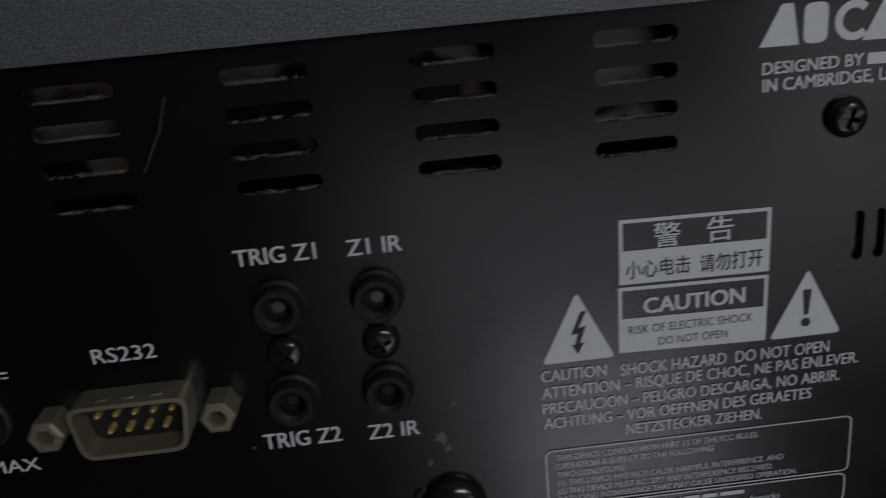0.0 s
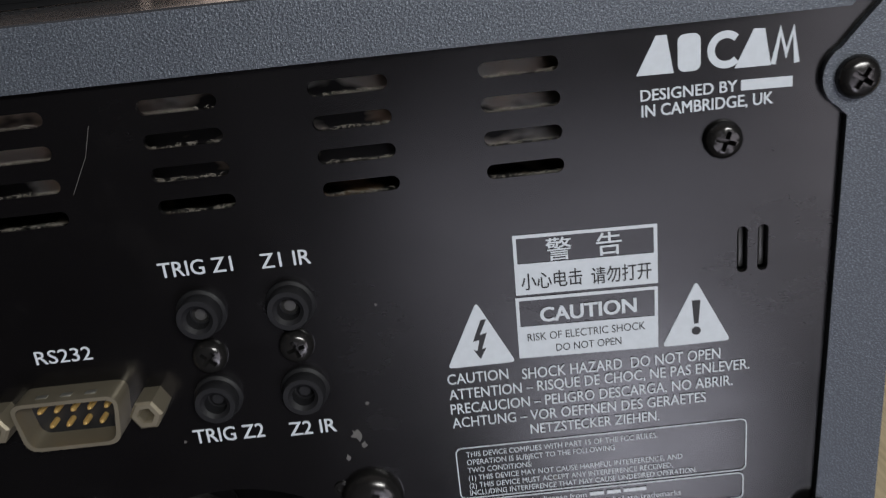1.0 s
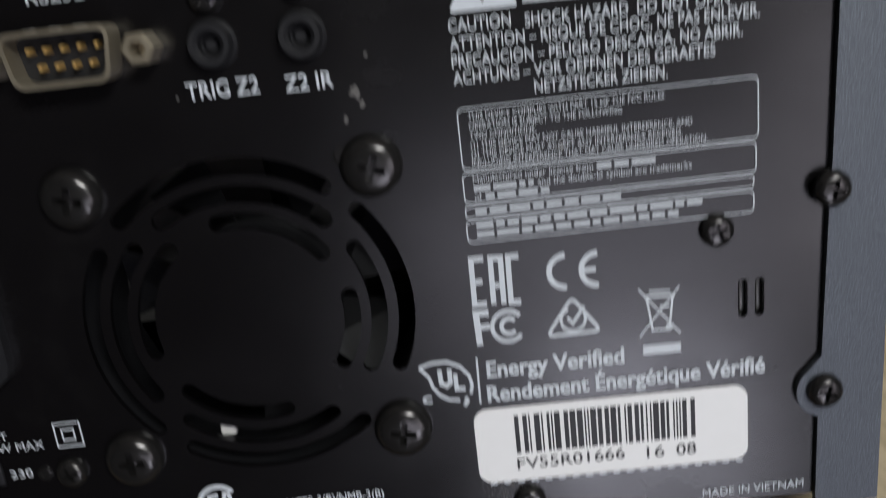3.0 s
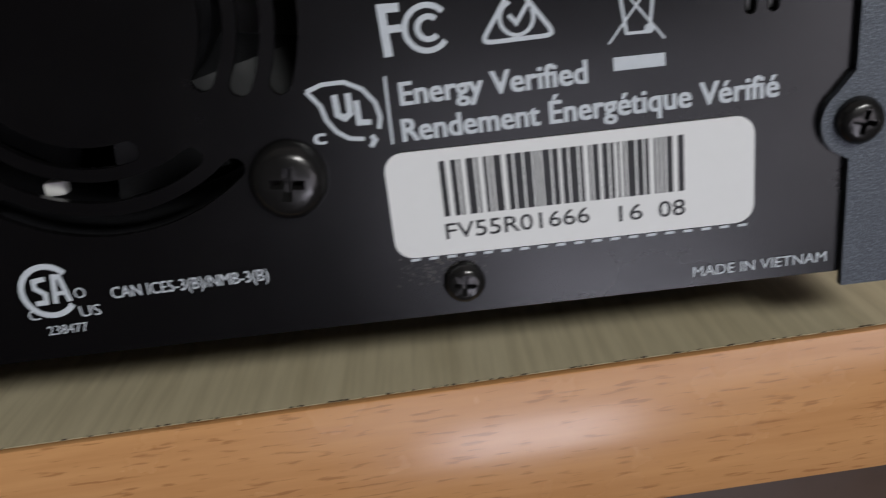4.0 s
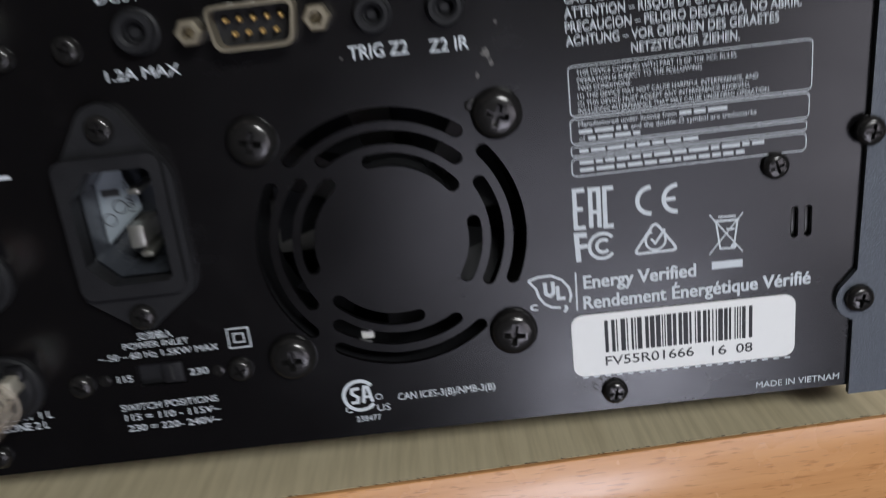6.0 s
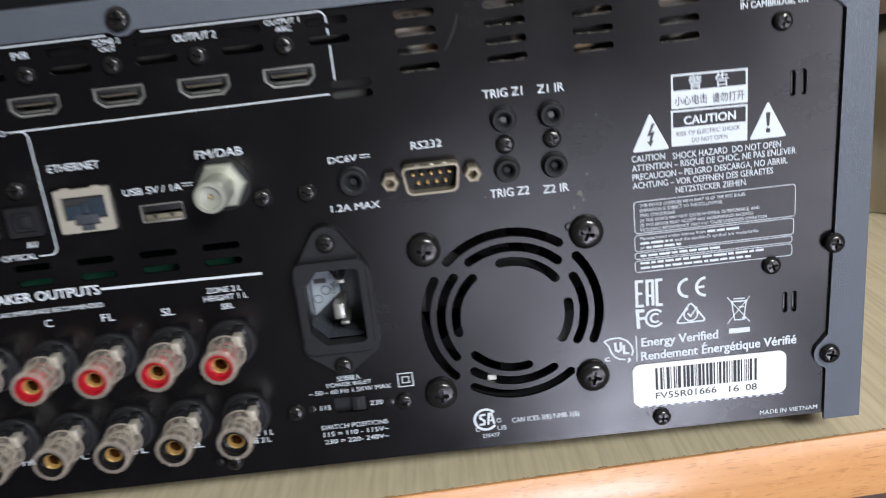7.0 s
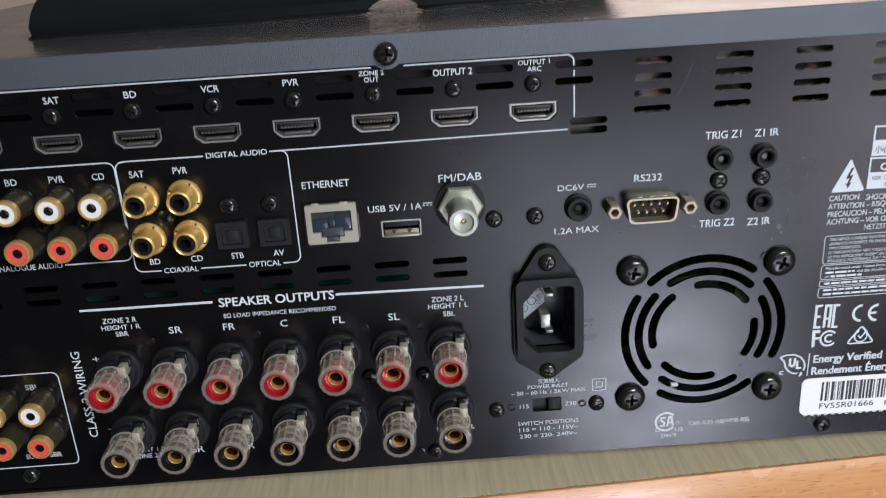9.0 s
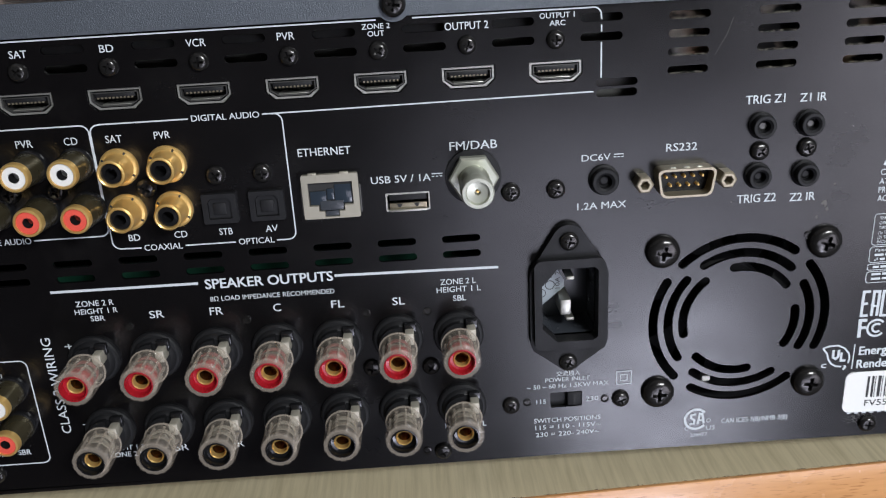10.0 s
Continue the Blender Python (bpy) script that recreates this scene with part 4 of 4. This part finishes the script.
legend(flat([[(89.6, 149.2), (97.3, 149.0), (97.3, 150.6), (89.6, 150.8)]]))
# panel lines
L = 0.42
legend(ribbon([(-319, 159.9), (-108.6, 159.9)] , L))
legend(ribbon([(-98.4, 159.9), (-48.6, 159.8)] + arc(-47.6, 157.4, 2.5, 80, 20, 6) + [(-45.1, 156.4)], L))
legend(ribbon([(-45.1, 154.9), (-45.1, 153.0)], L))
legend(ribbon([(-45.1, 150.1), (-45.1, 140.0)], L))
legend(ribbon([(-143.4, 135.6), (-47.2, 136.1)], L))
legend(ribbon([(-164.6, 135.5), (-190.0, 135.5)] + arc(-190.6, 133.0, 2.4, 90, 180, 6) + [(-193.0, 132), (-193.0, 100.0)] + arc(-190.6, 99.8, 2.4, 180, 270, 6) + [(-184.6, 97.3)], L))
legend(ribbon([(-140.6, 135.5), (-140.4, 135.5)] + arc(-140.2, 133.2, 2.4, 90, 0, 6) + [(-137.8, 132), (-137.8, 99.5)] + arc(-140.2, 99.4, 2.4, 0, -90, 6) + [(-143.8, 97.0)], L))
legend(ribbon([(-171.4, 97.2), (-156.2, 97.2)], L))
legend(ribbon([(-319, 135.5), (-196.0, 135.5)] + arc(-195.8, 133.1, 2.4, 90, 0, 6) + [(-193.4, 132), (-193.4, 104.0)] + arc(-195.8, 104.2, 2.4, 0, -90, 6) + [(-216.0, 101.8)], L))
legend(ribbon([(-214.8, 84.7), (-169.6, 84.5)], 0.85))
legend(ribbon([(-127.6, 84.1), (-76.7, 83.3)], 0.85))
legend(ribbon([(-319, 62.2), (-230.0, 62.2)] + arc(-229.8, 59.8, 2.4, 90, 0, 6) + [(-227.4, 58), (-227.4, 27.0)] + arc(-229.8, 26.8, 2.4, 0, -90, 6) + [(-319, 24.4)], L))
# caution block
legend(flat([[(53.7, 119.95), (76.65, 119.55), (76.7, 129.7), (53.8, 130.2)], [(54.3, 125.3), (54.35, 129.6), (76.1, 129.15), (76.1, 124.85)]]), label="white caution block")
legend(flat([[(53.4, 108.6), (76.5, 108.0), (76.6, 119.0), (53.5, 119.5)], [(54.0, 114.3), (54.05, 118.9), (76.05, 118.45), (76.0, 113.8)]]))
legend(lettering("CAUTION", 57.4, 114.9, 15.6, 2.5, 0.03))
for body, x, z, w, h in (("\u5c0f\u5fc3\u7535\u51fb", 54.7, 121.0, 9.8, 2.2), ("\u8bf7\u52ff\u6253\u5f00", 66.0, 120.8, 9.6, 2.2), ("RISK OF ELECTRIC SHOCK", 55.0, 111.6, 19.4, 1.4), ("DO NOT OPEN", 59.6, 109.3, 10.8, 1.35)):
    legend(lettering(body, x, z, w, h, 0.0, -0.20), PRINT_DARK)


def soft_triangle(cx, z0, z1, hw, r):
    c = [Vector((cx - hw, z0)), Vector((cx + hw, z0)), Vector((cx, z1))]
    out = []
    for i, p in enumerate(c):
        u, v = (c[i - 1] - p).normalized(), (c[(i + 1) % 3] - p).normalized()
        for k in range(5):
            s = k / 4
            q = (p + u * r) * (1 - s) ** 2 + p * 2 * s * (1 - s) + (p + v * r) * s ** 2
            out.append((q.x, q.y))
    return out


legend(flat([soft_triangle(47.1, 108.1, 119.6, 5.7, 0.9)]))
legend(flat([soft_triangle(82.8, 107.9, 119.2, 5.7, 0.9)]))
legend(flat([[(47.6, 116.4), (46.0, 112.6), (47.1, 112.8), (46.6, 110.9), (46.0, 111.1), (47.0, 109.3), (48.1, 111.3), (47.4, 111.1), (48.4, 114.0), (47.2, 113.7), (48.5, 116.4)]], -0.2), PRINT_DARK)
legend(flat([[(82.1, 115.8), (83.5, 115.8), (83.15, 111.6), (82.45, 111.6)]], -0.2), PRINT_DARK)
legend(flat([circle(82.8, 110.3, 0.75, 16)], -0.2), PRINT_DARK)
# approval notes in their frames
for x0, x1, z0, z1 in ((41.1, 91.4, 82.2, 92.5), (40.9, 91.0, 76.3, 81.6), (40.8, 90.6, 73.7, 75.7), (40.7, 90.6, 69.3, 73.1)):
    legend(ribbon(round_rect(x0, x1, z0, z1, 1.0 if z1 - z0 > 3 else 0.6, 4), 0.22, True))
for x0, x1, z in ((63.8, 74.5, 80.4), (42.6, 52.9, 78.8), (44.5, 55.5, 77.3), (42.5, 68.6, 74.7), (42.4, 81.7, 72.2), (42.4, 77.5, 70.6)):
    bm, a = bmesh.new(), x0
    rnd = random.Random(int(z * 10))
    while a < x1 - 0.6:
        w = min(rnd.uniform(1.0, 4.2), x1 - a)
        ribbon([(a, z), (a + w, z)], 0.75, bm=bm)
        a += w + 0.5
    legend(bm)
# conformity marks as plain strokes
for pts, w in (([(43.0, 66.2), (40.8, 66.2), (40.7, 57.8), (42.9, 57.7)], 0.95), ([(40.8, 62.0), (42.5, 62.0)], 0.9), ([(44.1, 57.5), (44.2, 66.1), (46.0, 66.0), (45.9, 57.4)], 0.95), ([(44.2, 61.0), (45.9, 60.9)], 0.8),
               ([(49.2, 66.0), (47.3, 66.0), (47.2, 57.5), (49.0, 57.4)], 0.95),
               (arc(57.3, 62.2, 3.0, 90, 270, 14), 0.95), (arc(63.0, 62.0, 3.0, 90, 270, 14), 0.95), ([(60.2, 62.0), (62.6, 62.0)], 0.85),
               ([(43.0, 56.0), (40.7, 56.1), (40.9, 49.9)], 1.15), ([(40.8, 53.4), (43.0, 53.4)], 1.0), (arc(46.3, 53.0, 2.9, 40, 320, 22), 0.75), (arc(46.5, 53.0, 1.45, 45, 315, 16), 0.75),
               (arc(58.0, 52.9, 2.2, 55, -250, 20)[2:], 0.5), ([(57.0, 53.4), (57.9, 52.2), (60.1, 55.3)], 0.55),
               ([(69.8, 48.1), (77.2, 57.0)], 0.3), ([(77.2, 48.0), (69.9, 57.3)], 0.3), ([(71.3, 55.6), (72.2, 49.2), (75.2, 49.1), (76.0, 55.4)], 0.42), ([(70.9, 55.7), (76.4, 55.5)], 0.5), ([(71.8, 56.6), (75.6, 56.4)], 0.4),
               ([(73.6, 53.6), (75.4, 53.5)], 0.45), ([(40.0, 47.5), (39.85, 38.3)], 0.38),
               ([(29.4, 46.7), (31.6, 47.4), (34.5, 47.4), (36.8, 46.2), (38.3, 44.2), (38.7, 42.2), (38.3, 40.6)], 0.6), ([(29.4, 46.7), (31.0, 44.6), (31.5, 42.6), (32.6, 40.9), (34.2, 39.8), (36.2, 39.5)], 0.6), ([(37.2, 39.9), (37.6, 39.2), (36.9, 38.3)], 0.7),
               ([(33.0, 45.9), (33.1, 43.2), (34.0, 42.6), (34.8, 43.2), (34.8, 45.9)], 0.85), ([(35.8, 44.8), (35.8, 41.8), (37.4, 41.7)], 0.8),
               (arc(-11.6, 23.2, 3.75, 40, 320, 26), 0.85), ([(-11.6, 25.1), (-13.3, 24.9), (-13.4, 23.8), (-12.1, 22.8), (-12.3, 21.5), (-13.8, 21.5)], 0.75), ([(-11.0, 21.2), (-10.4, 25.3), (-9.6, 25.2), (-8.9, 21.3)], 0.75), ([(-10.7, 22.7), (-9.2, 22.7)], 0.6)):
    legend(ribbon(pts, w))
legend(ribbon(soft_triangle(58.0, 50.2, 57.2, 4.9, 1.4), 0.6, True))
legend(flat([[(70.3, 44.5), (77.2, 44.4), (77.2, 46.15), (70.3, 46.3)]]))
legend(flat([circle(75.2, 49.5, 0.65, 16)]))
legend(ribbon(circle(-7.3, 22.4, 0.7, 16), 0.22, True))
for g in (0, 1.3):
    legend(ribbon([(-38.9 + g, 38.8 + g), (-34.1 - g, 38.8 + g), (-34.1 - g, 43.5 - g), (-38.9 + g, 43.5 - g)], 0.3, True))
bm = bmesh.new()
for i in range(19):
    a = 40.2 + i * 2.6
    ribbon([(a, 21.2 - i * 0.035), (a + 1.3, 21.2 - i * 0.035)], 0.4, bm=bm)
legend(bm)

sticker = part("serial_sticker", sheet([round_rect(38.2, 89.2, 21.3, 36.7, 2.6, 6)], -0.34, -0.02), STICKER, receiver, "white rounded serial number sticker with bar code")
for v in sticker.data.vertices:
    v.co.z -= (v.co.x - 0.064) * 0.012
a, rnd = 45.7, random.Random(11)
while a < 79.3:
    w = rnd.choice((0.28, 0.28, 0.5, 0.8, 1.05))
    dz = -(a - 64) * 0.012
    part("bar", ribbon([(a + w / 2, 27.0 + dz), (a + w / 2, 35.0 + dz)], w, y=-0.40), PRINT_DARK, sticker, smooth=False)
    a += w + rnd.choice((0.3, 0.3, 0.5, 0.75))
for body, x, z, w in (("FV55R01666", 45.6, 23.85, 20.3), ("16", 70.1, 23.4, 3.3), ("08", 75.7, 23.3, 3.7)):
    part("serial_number", lettering(body, x, z, w, 2.35, 0, -0.40), PRINT_DARK, sticker)

# dust lint caught on the lower rims of the vents
lint = bmesh.new()
rnd = random.Random(4)
for x0, x1 in ((50.8, 62.7), (25.5, 37.4), (0.0, 12.0), (-25.8, -13.9)):
    for z in (156.3, 151.15, 146.0, 140.85):
        for k in range(34):
            x = rnd.uniform(x0 + 0.6, x1 - 0.6)
            pts, h = [], rnd.uniform(0.1, 0.5) * (1.5 if rnd.random() < 0.1 else 1)
            for s in range(4):
                pts.append((x + rnd.uniform(-0.5, 0.5) * s / 2, z - 1.16 + h * s / 3))
            ribbon(pts, 0.07, y=rnd.uniform(0.1, 1.1), bm=lint)
tagged(part("dust_lint", lint, DUST, None, smooth=False), "grey dust lint caught in the vent slots", "dust", kind="stuff")

# ---- black unit lying on the lid ----
unit = thing("black_unit", "flat black plastic unit lying on the receiver's lid", "electronic unit", at=(-125, 60.5, 0))
unit.rotation_euler = (0, 0, radians(5.2))
outline = ([(-234, 170.2)] + [(-230, 170.2), (-112.5, 170.2)] + arc(-101.2, 159.6, 16.0, 138, 42, 12) + [(-89.8, 170.2), (-20.0, 170.2), (-13.0, 181.0), (-12.0, 190.5), (-14, 192)]
           + [(-205, 192)] + arc(-209, 168.0, 24.0, 82, 172, 12))
shell = sheet([[(x + 125, z) for x, z in outline]], 0.0, 7.0)
bmesh.ops.bevel(shell, geom=[e for e in shell.edges if abs(e.calc_face_angle(0)) > 1.2 and abs(e.verts[0].co.y - e.verts[1].co.y) < 0.01], offset=1.2, segments=2, affect="EDGES")
part("casing", shell, CASE, unit, "matt black moulded front wall with a finger notch")
body = [(-20.0, 178.5), (-14.0, 181.0), (-12.0, 190.5), (-14, 192), (-205, 192)] + arc(-209, 168.0, 24.0, 82, 154, 10)
part("underbody", sheet([[(x + 125, z) for x, z in body]], 7.0, 137.0), CASE, unit, "matt black body raised over the lid")
for x in (-75, 85):
    part("foot", block(x, x + 16, 116, 132, 170.1, 178.6, 1), RUBBER, unit)
part("glass_top", block(-75, 107, 4, 134, 192.05, 193.2, 0.4), GLOSSY, unit, "glossy black top")

# ---- canvas bag standing on the shelf beside the receiver ----
bag = thing("canvas_bag", "slumped olive beige canvas bag with brown top", "bag")


def lumpy(cx, cy, z0, rx, ry, h, seed):
    bm = bmesh.new()
    n, m = 40, 16
    rings = []
    for j in range(m + 1):
        s = j / m
        k = 1.0 if s < 0.7 else math.sqrt(max(0.0, 1 - ((s - 0.7) / 0.3) ** 2)) * 0.95 + 0.05
        row = []
        for i in range(n):
            a = 2 * math.pi * i / n
            w = 1 + 0.10 * math.sin(7 * a + 3 * s + seed) + 0.16 * noise.noise((math.cos(a) * 1.6, math.sin(a) * 1.6, s * 2.5 + seed))
            row.append(bm.verts.new((cx + rx * k * w * math.cos(a), cy + ry * k * w * math.sin(a), z0 + h * s)))
        rings.append(row)
    for a, b in zip(rings, rings[1:]):
        for i in range(n):
            bm.faces.new((a[i], a[(i + 1) % n], b[(i + 1) % n], b[i]))
    bm.faces.new(rings[0]), bm.faces.new(rings[-1])
    return bm


part("body", lumpy(305, 300, 0.5, 92, 95, 120, 2.0), BAG, bag, "creased olive beige canvas")
part("top", lumpy(300, 305, 118, 82, 85, 95, 5.0), FLAP, bag, "dark brown leather top")

# scuffs and a scratch in the panel's paint
SCUFF = make_plain("scuffed_paint", (0.10, 0.095, 0.09), 0.6, 0, 0.5, 2500, 0.5)
rnd = random.Random(9)
for cx, cz, r in ((24.6, 97.4, 1.3), (25.6, 95.3, 0.8), (27.2, 103.2, 0.5), (22.6, 93.0, 0.6), (-4.5, 99.5, 0.4), (58.0, 84.5, 0.7), (48.5, 86.0, 0.6), (31.0, 121.0, 0.3)):
    loop = [(cx + r * rnd.uniform(0.35, 1.1) * math.cos(t * 0.571), cz + 1.2 * r * rnd.uniform(0.35, 1.1) * math.sin(t * 0.571)) for t in range(11)]
    part("scuff", flat([loop], -0.06), SCUFF, rear_panel, smooth=False)
part("scratch", ribbon([(-7.4, 154.6), (-9.0, 150.0), (-12.2, 144.5)], 0.09, y=-0.06), SCUFF, rear_panel, "thin scratch in the paint", smooth=False)

# a dry dust smudge low on the panel
smudge = bmesh.new()
for k in range(170):
    cx, cz = 44.0 + rnd.gauss(0, 2.6), 19.6 + rnd.gauss(0, 1.5)
    if cz < 15.4:
        continue
    r, a = rnd.uniform(0.05, 0.17), rnd.uniform(0, 3.1)
    ribbon([(cx - r * math.cos(a), cz - r * math.sin(a)), (cx + r * math.cos(a), cz + r * math.sin(a))], r * 1.3, y=-0.05 - 0.002 * (k % 20), bm=smudge)
part("dust_smudge", smudge, SCUFF, rear_panel, "dry dust smudge on the paint", smooth=False)
